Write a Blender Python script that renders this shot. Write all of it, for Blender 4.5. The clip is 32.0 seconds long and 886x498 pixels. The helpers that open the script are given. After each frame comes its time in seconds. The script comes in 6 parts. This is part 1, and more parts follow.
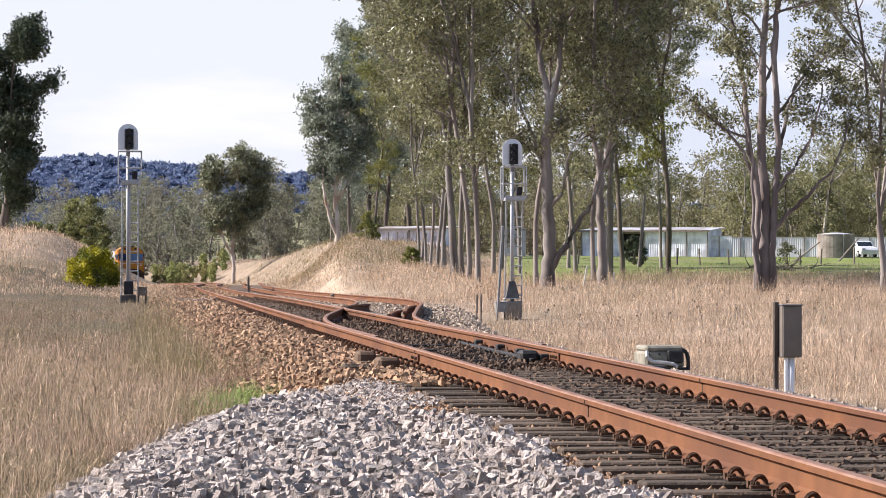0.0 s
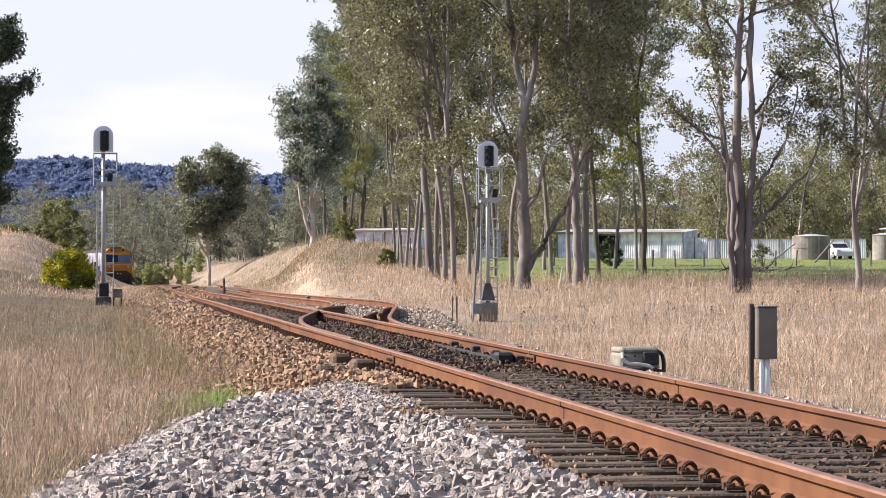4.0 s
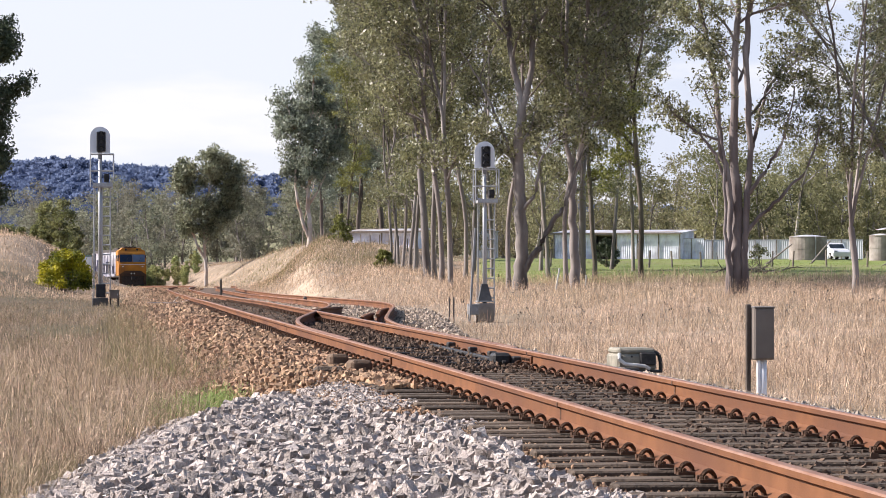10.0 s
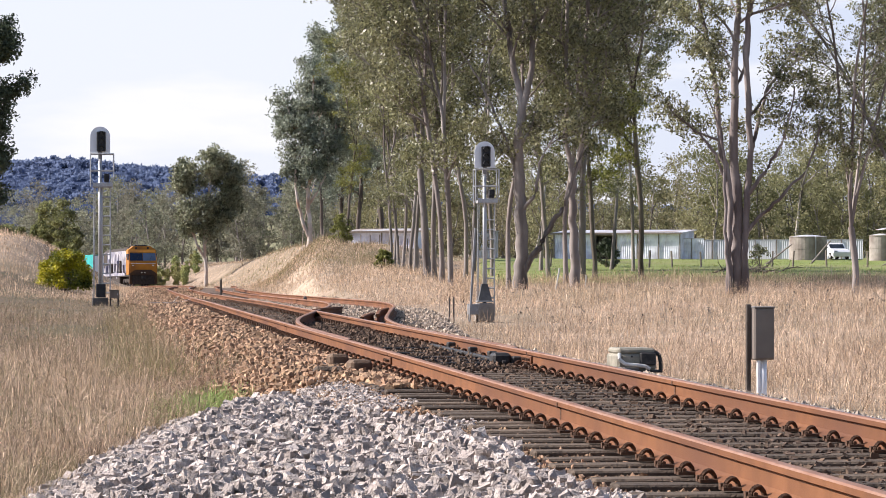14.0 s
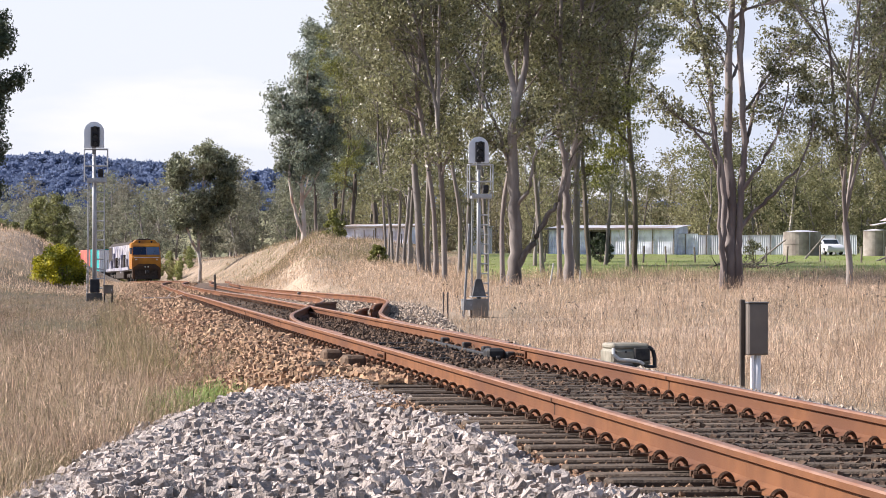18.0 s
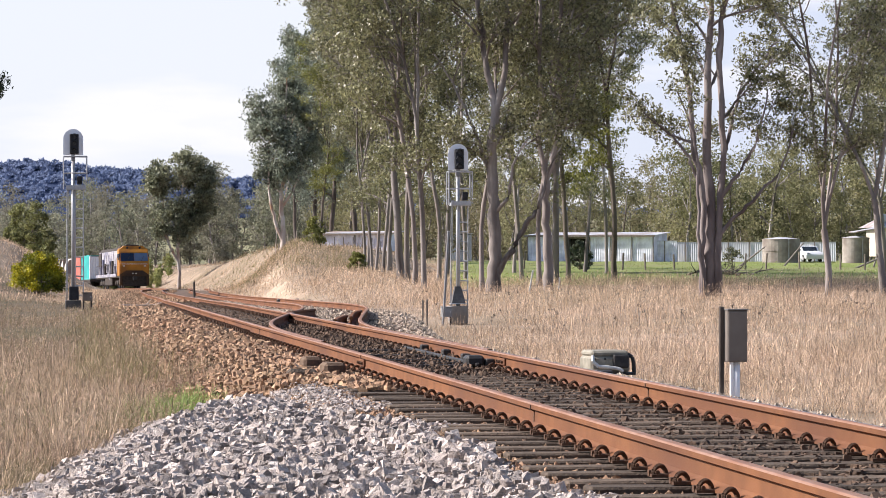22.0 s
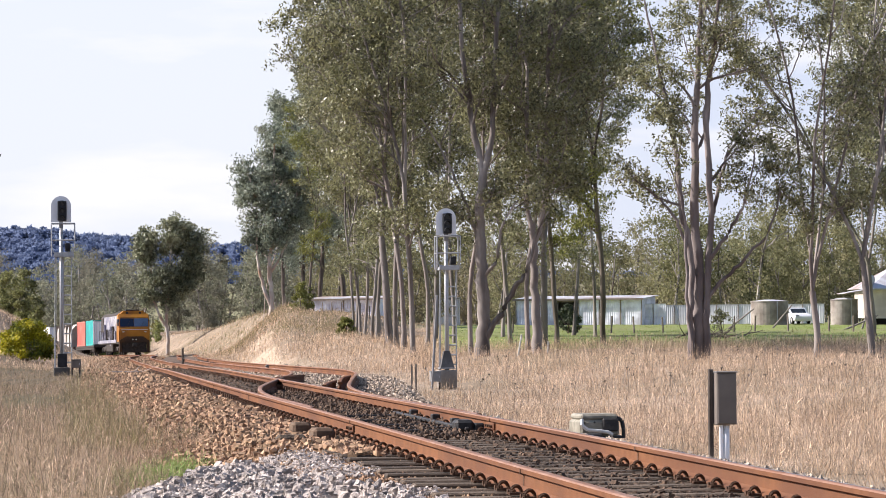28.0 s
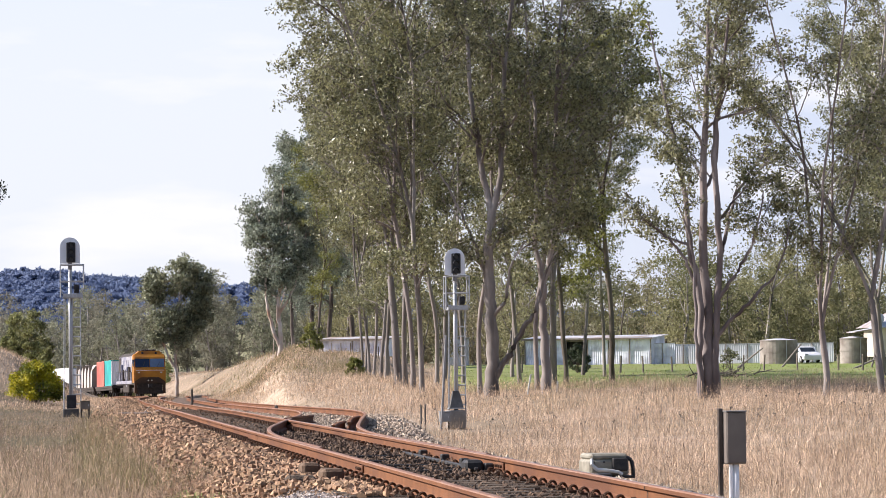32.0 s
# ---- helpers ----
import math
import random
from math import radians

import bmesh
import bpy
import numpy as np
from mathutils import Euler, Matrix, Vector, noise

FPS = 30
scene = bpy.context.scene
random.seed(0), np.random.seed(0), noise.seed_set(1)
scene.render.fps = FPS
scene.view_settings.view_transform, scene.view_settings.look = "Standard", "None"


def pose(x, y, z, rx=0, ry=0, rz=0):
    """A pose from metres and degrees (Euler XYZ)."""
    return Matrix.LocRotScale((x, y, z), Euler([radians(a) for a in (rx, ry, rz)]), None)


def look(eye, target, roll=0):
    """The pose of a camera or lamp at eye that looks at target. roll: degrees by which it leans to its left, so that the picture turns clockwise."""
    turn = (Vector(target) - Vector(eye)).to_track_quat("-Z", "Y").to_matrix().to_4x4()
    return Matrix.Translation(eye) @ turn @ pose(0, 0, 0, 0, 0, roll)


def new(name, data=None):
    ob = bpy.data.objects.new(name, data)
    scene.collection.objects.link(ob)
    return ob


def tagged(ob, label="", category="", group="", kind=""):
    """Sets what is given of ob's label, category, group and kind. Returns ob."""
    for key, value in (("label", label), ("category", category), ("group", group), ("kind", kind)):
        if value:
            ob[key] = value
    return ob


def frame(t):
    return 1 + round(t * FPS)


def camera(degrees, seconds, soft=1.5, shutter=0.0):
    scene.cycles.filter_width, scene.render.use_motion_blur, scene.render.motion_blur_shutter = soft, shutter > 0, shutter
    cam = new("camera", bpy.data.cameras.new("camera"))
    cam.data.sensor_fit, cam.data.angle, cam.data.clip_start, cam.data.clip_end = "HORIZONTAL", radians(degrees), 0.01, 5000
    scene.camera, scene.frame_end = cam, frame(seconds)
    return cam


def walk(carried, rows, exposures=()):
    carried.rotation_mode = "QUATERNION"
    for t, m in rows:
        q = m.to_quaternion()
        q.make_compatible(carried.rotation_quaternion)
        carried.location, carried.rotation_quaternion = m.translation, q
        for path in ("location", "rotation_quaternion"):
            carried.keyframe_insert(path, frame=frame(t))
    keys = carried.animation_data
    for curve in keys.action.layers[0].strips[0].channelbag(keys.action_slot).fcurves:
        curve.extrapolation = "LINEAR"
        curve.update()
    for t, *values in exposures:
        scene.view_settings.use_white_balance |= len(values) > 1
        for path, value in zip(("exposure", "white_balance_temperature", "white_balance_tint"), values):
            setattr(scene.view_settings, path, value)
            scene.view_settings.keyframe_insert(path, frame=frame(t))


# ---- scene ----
# Plan: x to the right of the line, y along it, z = 0 at the rail head. One tripod, panned and tilted.
cam = camera(15.4, 32.0, soft=0.5)
EYE = (0.0, 0.0, 0.97)
PAN = [  # seconds, yaw, pitch, roll
    (0, -6.060, 0.126, -0.043), (0.5, -6.528, 0.166, 0.003), (1, -6.822, 0.167, 0.002), (1.5, -6.843, 0.168, -0.005),
    (2, -6.815, 0.167, 0.010), (2.5, -6.602, 0.163, -0.010), (3, -6.480, 0.155, -0.006), (3.5, -6.479, 0.156, -0.010),
    (5.5, -6.525, 0.168, 0.000), (7, -6.528, 0.167, 0.000), (9, -6.541, 0.168, 0.000), (9.5, -6.552, 0.174, 0.000),
    (10, -6.542, 0.172, 0.010), (12, -6.541, 0.169, 0.009), (14, -6.541, 0.171, 0.000), (14.5, -6.551, 0.167, 0.008),
    (16.5, -6.602, 0.108, 0.007), (17, -6.618, 0.109, 0.023), (17.5, -6.621, 0.108, 0.020), (18, -6.646, 0.089, -0.010),
    (18.5, -6.611, 0.093, 0.017), (19, -6.432, 0.106, 0.029), (19.5, -6.937, 0.153, -0.020), (20, -6.966, 0.138, 0.005),
    (20.5, -6.966, 0.123, 0.004), (21, -7.008, 0.181, 0.000), (21.5, -7.018, 0.176, -0.010), (22, -7.007, 0.214, 0.010),
    (22.5, -7.046, 0.193, 0.081), (23, -7.128, 0.150, 0.140), (23.5, -7.176, 0.240, 0.154), (24, -7.216, 0.294, 0.200),
    (24.5, -7.243, 0.410, 0.200), (25, -7.260, 0.539, 0.210), (25.5, -7.266, 0.641, 0.258), (27.5, -7.220, 1.168, 0.410),
    (28, -7.206, 1.341, 0.405), (28.5, -7.168, 1.478, 0.420), (29, -7.126, 1.587, 0.406), (29.5, -7.101, 1.642, 0.410),
    (30, -7.059, 1.671, 0.479), (30.5, -7.042, 1.699, 0.537), (31, -7.031, 1.797, 0.610), (31.5, -7.028, 1.945, 0.595),
    (32, -7.047, 2.043, 0.601)]
walk(cam, [(t, pose(*EYE, 90 + p, r, w)) for t, w, p, r in PAN], exposures=((0.0, 0.96, 6400, 14), (32.0, 0.96, 6400, 14)))

# ---- light ----
SUN_AZ, SUN_EL = radians(-77), radians(36)   # azimuth from +y, clockwise seen from above
world = bpy.data.worlds.new("sky")
scene.world = world
world.use_nodes = True
wn, wl = world.node_tree.nodes, world.node_tree.links
wn.clear()
sky = wn.new("ShaderNodeTexSky")
sky.sky_type, sky.sun_disc = "NISHITA", False
sky.sun_elevation, sky.sun_rotation = SUN_EL, SUN_AZ
sky.air_density, sky.dust_density, sky.ozone_density = 1.0, 0.8, 1.2
bg = wn.new("ShaderNodeBackground")
bg.inputs["Strength"].default_value = 0.0865
wout = wn.new("ShaderNodeOutputWorld")
# thin bright haze over the whole sky, with drifts of white cloud in it
wco, wmap = wn.new("ShaderNodeTexCoord"), wn.new("ShaderNodeMapping")
wmap.inputs["Scale"].default_value = (3.0, 3.0, 14.0)
wno = wn.new("ShaderNodeTexNoise")
wno.inputs["Scale"].default_value, wno.inputs["Detail"].default_value = 3.2, 6
wr = wn.new("ShaderNodeMapRange")
wr.inputs["From Min"].default_value, wr.inputs["From Max"].default_value = 0.50, 0.68
veil, cloud = wn.new("ShaderNodeMix"), wn.new("ShaderNodeMix")
veil.data_type = cloud.data_type = "RGBA"
# the haze is thickest at the horizon and clears towards the zenith
wsep, whaze = wn.new("ShaderNodeSeparateXYZ"), wn.new("ShaderNodeMapRange")
whaze.interpolation_type = "SMOOTHSTEP"
for key, val in (("From Min", 0.08), ("From Max", 0.27), ("To Min", 0.92), ("To Max", 0.0)):
    whaze.inputs[key].default_value = val
wl.new(wco.outputs["Generated"], wsep.inputs[0])
wl.new(wsep.outputs["Z"], whaze.inputs["Value"])
# and bluer away from the sun
wfar, wmul = wn.new("ShaderNodeMapRange"), wn.new("ShaderNodeMix")
wmul.data_type = "RGBA"
wmul.inputs["A"].default_value, wmul.inputs["B"].default_value = (5.3, 5.55, 6.0, 1), (4.3, 4.72, 5.65, 1)
wfar.interpolation_type = "SMOOTHSTEP"
for key, val in (("From Min", 0.09), ("From Max", 0.24), ("To Min", 0.0), ("To Max", 1.0)):
    wfar.inputs[key].default_value = val
wl.new(wsep.outputs["X"], wfar.inputs["Value"])
wl.new(wfar.outputs[0], wmul.inputs["Factor"])
wl.new(wmul.outputs["Result"], veil.inputs["B"])
wl.new(whaze.outputs[0], veil.inputs["Factor"])
cloud.inputs["B"].default_value = (6.3, 6.25, 6.2, 1)
wl.new(wco.outputs["Generated"], wmap.inputs["Vector"])
wl.new(wmap.outputs[0], wno.inputs["Vector"])
wl.new(wno.outputs["Fac"], wr.inputs["Value"])
wl.new(sky.outputs[0], veil.inputs["A"])
wl.new(veil.outputs["Result"], cloud.inputs["A"])
wcl = wn.new("ShaderNodeMath")
wcl.operation = "MULTIPLY"
wl.new(wr.outputs[0], wcl.inputs[0])
wl.new(whaze.outputs[0], wcl.inputs[1])
wl.new(wcl.outputs[0], cloud.inputs["Factor"])
wl.new(cloud.outputs["Result"], bg.inputs["Color"])
wl.new(bg.outputs[0], wout.inputs["Surface"])
sun = new("sun", bpy.data.lights.new("sun", "SUN"))
sun.data.energy, sun.data.angle, sun.data.color = 5.0, radians(0.6), (1.0, 0.93, 0.85)
sun_dir = Vector((math.sin(SUN_AZ) * math.cos(SUN_EL), math.cos(SUN_AZ) * math.cos(SUN_EL), math.sin(SUN_EL)))
sun.matrix_world = look(sun_dir * 200, (0, 0, 0))


# ---- materials ----
def mat(name, a, b, scale=3.0, rough=0.85, metal=0.0, bump=0.0, bump_scale=40.0, c=None, c_scale=0.4, island=0.0,
        per_object=0.0, translucent=0.0, detail=6.0, spec=0.3, stretch=1.0, tone=0.84):
    """Two colours mixed by a fine noise, a third by a broad one; island or object varies the value; tone scales all three."""
    a, b, c = [tuple(v * tone for v in q) if q else None for q in (a, b, c)]
    m = bpy.data.materials.new(name)
    m.use_nodes = True
    n, l = m.node_tree.nodes, m.node_tree.links
    p = n["Principled BSDF"]
    co = n.new("ShaderNodeTexCoord")
    nz = n.new("ShaderNodeTexNoise")
    nz.inputs["Scale"].default_value, nz.inputs["Detail"].default_value = scale, detail
    place = co.outputs["Object"]
    if stretch != 1.0:
        mp = n.new("ShaderNodeMapping")
        mp.inputs["Scale"].default_value = (1, 1, stretch)
        l.new(place, mp.inputs["Vector"])
        place = mp.outputs[0]
    l.new(place, nz.inputs["Vector"])
    ramp = n.new("ShaderNodeMapRange")
    ramp.inputs["From Min"].default_value, ramp.inputs["From Max"].default_value = 0.34, 0.66
    l.new(nz.outputs["Fac"], ramp.inputs["Value"])
    mix = n.new("ShaderNodeMix")
    mix.data_type = "RGBA"
    mix.inputs["A"].default_value, mix.inputs["B"].default_value = (*a, 1), (*b, 1)
    l.new(ramp.outputs[0], mix.inputs["Factor"])
    out = mix.outputs["Result"]
    if c:
        n2 = n.new("ShaderNodeTexNoise")
        n2.inputs["Scale"].default_value, n2.inputs["Detail"].default_value = c_scale, 4
        l.new(place, n2.inputs["Vector"])
        r2 = n.new("ShaderNodeMapRange")
        r2.inputs["From Min"].default_value, r2.inputs["From Max"].default_value = 0.42, 0.62
        l.new(n2.outputs["Fac"], r2.inputs["Value"])
        m2 = n.new("ShaderNodeMix")
        m2.data_type = "RGBA"
        m2.inputs["B"].default_value = (*c, 1)
        l.new(r2.outputs[0], m2.inputs["Factor"])
        l.new(out, m2.inputs["A"])
        out = m2.outputs["Result"]
    if island or per_object:
        src = n.new("ShaderNodeNewGeometry").outputs["Random Per Island"] if island else n.new("ShaderNodeObjectInfo").outputs["Random"]
        k = island or per_object
        r3 = n.new("ShaderNodeMapRange")
        r3.inputs["To Min"].default_value, r3.inputs["To Max"].default_value = 1 - k, 1 + k
        l.new(src, r3.inputs["Value"])
        hs = n.new("ShaderNodeHueSaturation")
        l.new(r3.outputs[0], hs.inputs["Value"])
        l.new(out, hs.inputs["Color"])
        out = hs.outputs["Color"]
    l.new(out, p.inputs["Base Color"])
    p.inputs["Roughness"].default_value, p.inputs["Metallic"].default_value = rough, metal
    p.inputs["Specular IOR Level"].default_value = spec
    if bump:
        nb = n.new("ShaderNodeTexNoise")
        nb.inputs["Scale"].default_value, nb.inputs["Detail"].default_value = bump_scale, 5
        l.new(co.outputs["Object"], nb.inputs["Vector"])
        bp = n.new("ShaderNodeBump")
        bp.inputs["Strength"].default_value, bp.inputs["Distance"].default_value = bump, 0.03
        l.new(nb.outputs["Fac"], bp.inputs["Height"])
        l.new(bp.outputs[0], p.inputs["Normal"])
    if translucent:
        tr = n.new("ShaderNodeBsdfTranslucent")
        l.new(out, tr.inputs["Color"])
        ms = n.new("ShaderNodeMixShader")
        ms.inputs[0].default_value = translucent
        l.new(p.outputs[0], ms.inputs[1])
        l.new(tr.outputs[0], ms.inputs[2])
        l.new(ms.outputs[0], n["Material Output"].inputs["Surface"])
    return m


M = {
    "soil": mat("dry soil and straw", (0.25, 0.185, 0.13), (0.40, 0.31, 0.23), 1.2, 0.95, bump=0.5, bump_scale=9, c=(0.22, 0.17, 0.11), c_scale=0.12),
    "sand": mat("bare pale sand", (0.36, 0.275, 0.20), (0.50, 0.395, 0.295), 1.5, 0.95, bump=0.4, bump_scale=8, c=(0.38, 0.29, 0.205), c_scale=0.4),
    # earth and straw, colour deepened to stand for shade between the blades
    "thatch_gaps": mat("dark earth and straw, gap shade painted in", (0.085, 0.062, 0.04), (0.17, 0.125, 0.083), 2.5, 0.95, bump=0.6, bump_scale=12, c=(0.10, 0.085, 0.045), c_scale=0.3),
    "ballast_bed": mat("ballast bed", (0.10, 0.07, 0.05), (0.19, 0.13, 0.09), 14, 0.95, bump=1.0, bump_scale=18, c=(0.13, 0.09, 0.07), c_scale=0.5),
    "stone_grey": mat("fresh grey ballast", (0.38, 0.325, 0.29), (0.66, 0.575, 0.52), 22, 0.9, island=0.45, bump=0.9, bump_scale=70, c=(0.46, 0.39, 0.35), c_scale=3),
    "stone_rust": mat("rust-stained ballast", (0.25, 0.145, 0.085), (0.47, 0.30, 0.195), 14, 0.92, island=0.5, bump=0.3, bump_scale=60, c=(0.37, 0.245, 0.15), c_scale=1.0),
    "stone_dark": mat("brake-dust ballast", (0.065, 0.043, 0.032), (0.13, 0.085, 0.06), 14, 0.92, island=0.4, bump=0.3, bump_scale=60, c=(0.16, 0.105, 0.07), c_scale=0.7),
    "stone_pale": mat("pale ballast", (0.36, 0.275, 0.205), (0.56, 0.455, 0.36), 14, 0.92, island=0.45, bump=0.3, bump_scale=60),
    "rail_side": mat("rusted rail side", (0.158, 0.063, 0.025), (0.215, 0.088, 0.035), 5, 0.8, metal=0.0, bump=0.12, bump_scale=120, c=(0.13, 0.052, 0.025), c_scale=0.5),
    "rail_top": mat("worn rail head", (0.29, 0.15, 0.09), (0.38, 0.22, 0.15), 8, 0.5, metal=0.25, c=(0.28, 0.13, 0.07), c_scale=1.5),
    "rail_polish": mat("polished running band", (0.42, 0.43, 0.47), (0.52, 0.53, 0.57), 8, 0.28, metal=0.9),
    "sleeper": mat("weathered sleeper", (0.062, 0.045, 0.033), (0.135, 0.10, 0.072), 9, 0.9, bump=0.5, bump_scale=50, per_object=0.35),
    "clip": mat("rusted clip", (0.06, 0.035, 0.022), (0.13, 0.065, 0.035), 30, 0.8, bump=0.3, bump_scale=120),
    "steel_dark": mat("greasy dark steel", (0.02, 0.02, 0.022), (0.05, 0.045, 0.042), 14, 0.6, bump=0.2),
    "galv": mat("galvanised steel", (0.38, 0.385, 0.40), (0.52, 0.53, 0.55), 18, 0.5, metal=0.35, c=(0.46, 0.46, 0.47), c_scale=2),
    "white_paint": mat("white board", (0.76, 0.77, 0.80), (0.84, 0.84, 0.86), 4, 0.5, tone=1.0),
    "black_paint": mat("matt black", (0.014, 0.014, 0.018), (0.028, 0.028, 0.034), 10, 0.55),
    "lens": mat("dark signal lens", (0.006, 0.006, 0.009), (0.012, 0.012, 0.016), 10, 0.25, spec=0.3),
    "concrete": mat("weathered concrete", (0.25, 0.225, 0.20), (0.36, 0.33, 0.30), 6, 0.92, bump=0.3, c=(0.28, 0.24, 0.20), c_scale=1.2),
    "cabinet": mat("grey-brown cabinet paint", (0.17, 0.145, 0.125), (0.21, 0.18, 0.155), 5, 0.6, c=(0.15, 0.125, 0.11), c_scale=1.5),
    "cabinet_grey": mat("grey cabinet paint", (0.24, 0.24, 0.25), (0.30, 0.30, 0.31), 6, 0.6, c=(0.2, 0.19, 0.18), c_scale=2),
    "motor": mat("khaki painted casting", (0.24, 0.22, 0.17), (0.38, 0.35, 0.28), 9, 0.7, bump=0.25, c=(0.20, 0.18, 0.14), c_scale=3),
    "pale_pipe": mat("pale conduit", (0.62, 0.60, 0.56), (0.74, 0.72, 0.68), 12, 0.6),
    "bark": mat("smooth grey gum bark", (0.175, 0.150, 0.136), (0.49, 0.44, 0.405), 2.5, 0.9, bump=0.5, bump_scale=14, c=(0.11, 0.090, 0.080), c_scale=1.2, stretch=0.18),
    "bark_limb": mat("mottled grey-brown gum bark", (0.15, 0.12, 0.115), (0.40, 0.35, 0.335), 1.6, 0.88, bump=0.5, bump_scale=12, c=(0.105, 0.078, 0.072), c_scale=0.7, stretch=0.22),
    "bark_dark": mat("rough dark bark", (0.055, 0.043, 0.036), (0.13, 0.105, 0.088), 4, 0.95, stretch=0.2, bump=0.7, bump_scale=20, c=(0.25, 0.21, 0.18), c_scale=0.8),
    "bark_brown": mat("brown smooth bark", (0.10, 0.082, 0.076), (0.26, 0.225, 0.21), 2.2, 0.9, bump=0.5, bump_scale=14, c=(0.34, 0.31, 0.295), c_scale=0.9, stretch=0.2),
    "bark_white": mat("pale grey gum stem", (0.22, 0.185, 0.17), (0.52, 0.465, 0.435), 1.8, 0.85, bump=0.4, bump_scale=12, c=(0.15, 0.118, 0.105), c_scale=0.9, stretch=0.25),
    "bark_pale": mat("pale shed bark", (0.52, 0.45, 0.40), (0.62, 0.57, 0.53), 1.4, 0.85, bump=0.3, bump_scale=12, c=(0.36, 0.22, 0.15), c_scale=0.7),
    "leaf": mat("olive gum leaves", (0.15, 0.155, 0.072), (0.33, 0.32, 0.165), 0.5, 0.4, island=0.7, translucent=0.36, c=(0.20, 0.195, 0.105), c_scale=0.35, spec=0.55),
    "leaf_yellow": mat("young yellow-green leaves", (0.18, 0.19, 0.05), (0.34, 0.33, 0.105), 0.6, 0.5, island=0.5, translucent=0.35, c=(0.16, 0.17, 0.05), c_scale=0.4),
    "leaf_olive": mat("olive scrub leaves", (0.15, 0.165, 0.06), (0.26, 0.265, 0.11), 0.5, 0.55, island=0.5, translucent=0.3, c=(0.14, 0.135, 0.065), c_scale=0.2, tone=1.0),
    "leaf_scrub": mat("light green scrub leaves", (0.28, 0.32, 0.12), (0.42, 0.43, 0.18), 0.5, 0.55, island=0.45, translucent=0.35, c=(0.28, 0.25, 0.11), c_scale=0.3, tone=1.0),
    "leaf_blue": mat("blue-green gum leaves", (0.15, 0.185, 0.14), (0.29, 0.315, 0.245), 0.5, 0.45, island=0.55, translucent=0.35, c=(0.22, 0.235, 0.17), c_scale=0.3, spec=0.5, tone=1.0),
    "leaf_mid": mat("grey-olive leaves", (0.14, 0.155, 0.095), (0.28, 0.285, 0.185), 0.5, 0.45, island=0.6, translucent=0.35, spec=0.5, tone=1.0),
    "leaf_dark": mat("dark dense leaves", (0.045, 0.06, 0.036), (0.085, 0.105, 0.06), 0.4, 0.6, island=0.5, translucent=0.15, tone=1.0),
    "leaf_far": mat("grey-green woodland", (0.175, 0.19, 0.125), (0.29, 0.285, 0.20), 0.08, 0.8, island=0.4, translucent=0.4, c=(0.20, 0.185, 0.145), c_scale=0.05, tone=1.0),
    "leaf_back": mat("olive trees behind the farm", (0.17, 0.172, 0.085), (0.29, 0.272, 0.145), 0.08, 0.8, island=0.4, translucent=0.34, c=(0.19, 0.16, 0.10), c_scale=0.05, tone=1.0),
    # ridge colours: the blue of distant haze is put into both
    "leaf_hill": mat("far forest with blue haze tinted in", (0.155, 0.195, 0.305), (0.19, 0.235, 0.355), 0.03, 1.0, island=0.03, spec=0.0, translucent=0.6, detail=9, c=(0.17, 0.215, 0.33), c_scale=0.012, tone=1.0),
    "hill_body": mat("hillside with blue haze tinted in", (0.036, 0.050, 0.095), (0.046, 0.062, 0.112), 0.03, 1.0, spec=0.0, detail=9, c=(0.041, 0.056, 0.103), c_scale=0.012, tone=1.0),
    "bush_yellow": mat("yellow flowering leaves", (0.30, 0.28, 0.012), (0.60, 0.50, 0.02), 3.0, 0.6, island=0.5, translucent=0.2, c=(0.10, 0.12, 0.015), c_scale=1.5, tone=1.0),
    "grass_dry": mat("dry straw grass", (0.60, 0.425, 0.29), (0.87, 0.67, 0.51), 1.6, 0.8, island=0.75, translucent=0.25, c=(0.44, 0.31, 0.20), c_scale=0.5),
    "grass_rank": mat("greying rank grass", (0.23, 0.17, 0.10), (0.53, 0.40, 0.26), 1.8, 0.85, island=0.85, translucent=0.2, c=(0.22, 0.185, 0.105), c_scale=0.35),
    "grass_red": mat("reddish seeding grass", (0.34, 0.23, 0.165), (0.56, 0.41, 0.315), 1.6, 0.85, island=0.75, translucent=0.25, c=(0.30, 0.21, 0.145), c_scale=0.4),
    "grass_green": mat("green grass", (0.18, 0.245, 0.045), (0.29, 0.335, 0.085), 0.7, 0.7, island=0.4, translucent=0.3, c=(0.22, 0.25, 0.07), c_scale=0.2),
    "grass_fresh": mat("fresh grass", (0.19, 0.26, 0.075), (0.29, 0.36, 0.12), 2.0, 0.7, island=0.4, translucent=0.3, tone=1.0),
    "grass_olive": mat("olive bank grass", (0.17, 0.17, 0.065), (0.29, 0.26, 0.115), 0.5, 0.8, island=0.5, translucent=0.25, c=(0.36, 0.27, 0.17), c_scale=0.3),
    "far_field": mat("distant dry paddock", (0.17, 0.16, 0.085), (0.26, 0.235, 0.13), 0.05, 0.95, c=(0.13, 0.14, 0.065), c_scale=0.02),
    "lawn": mat("mown green paddock", (0.155, 0.205, 0.042), (0.235, 0.275, 0.072), 0.4, 0.9, bump=0.3, bump_scale=6, c=(0.21, 0.215, 0.08), c_scale=0.06),
}


# ---- mesh helpers ----
def link(name, me, parent=None, label=""):
    ob = new(name, me)
    if parent:
        ob.parent = parent
    if label:
        ob["label"] = label
    return ob


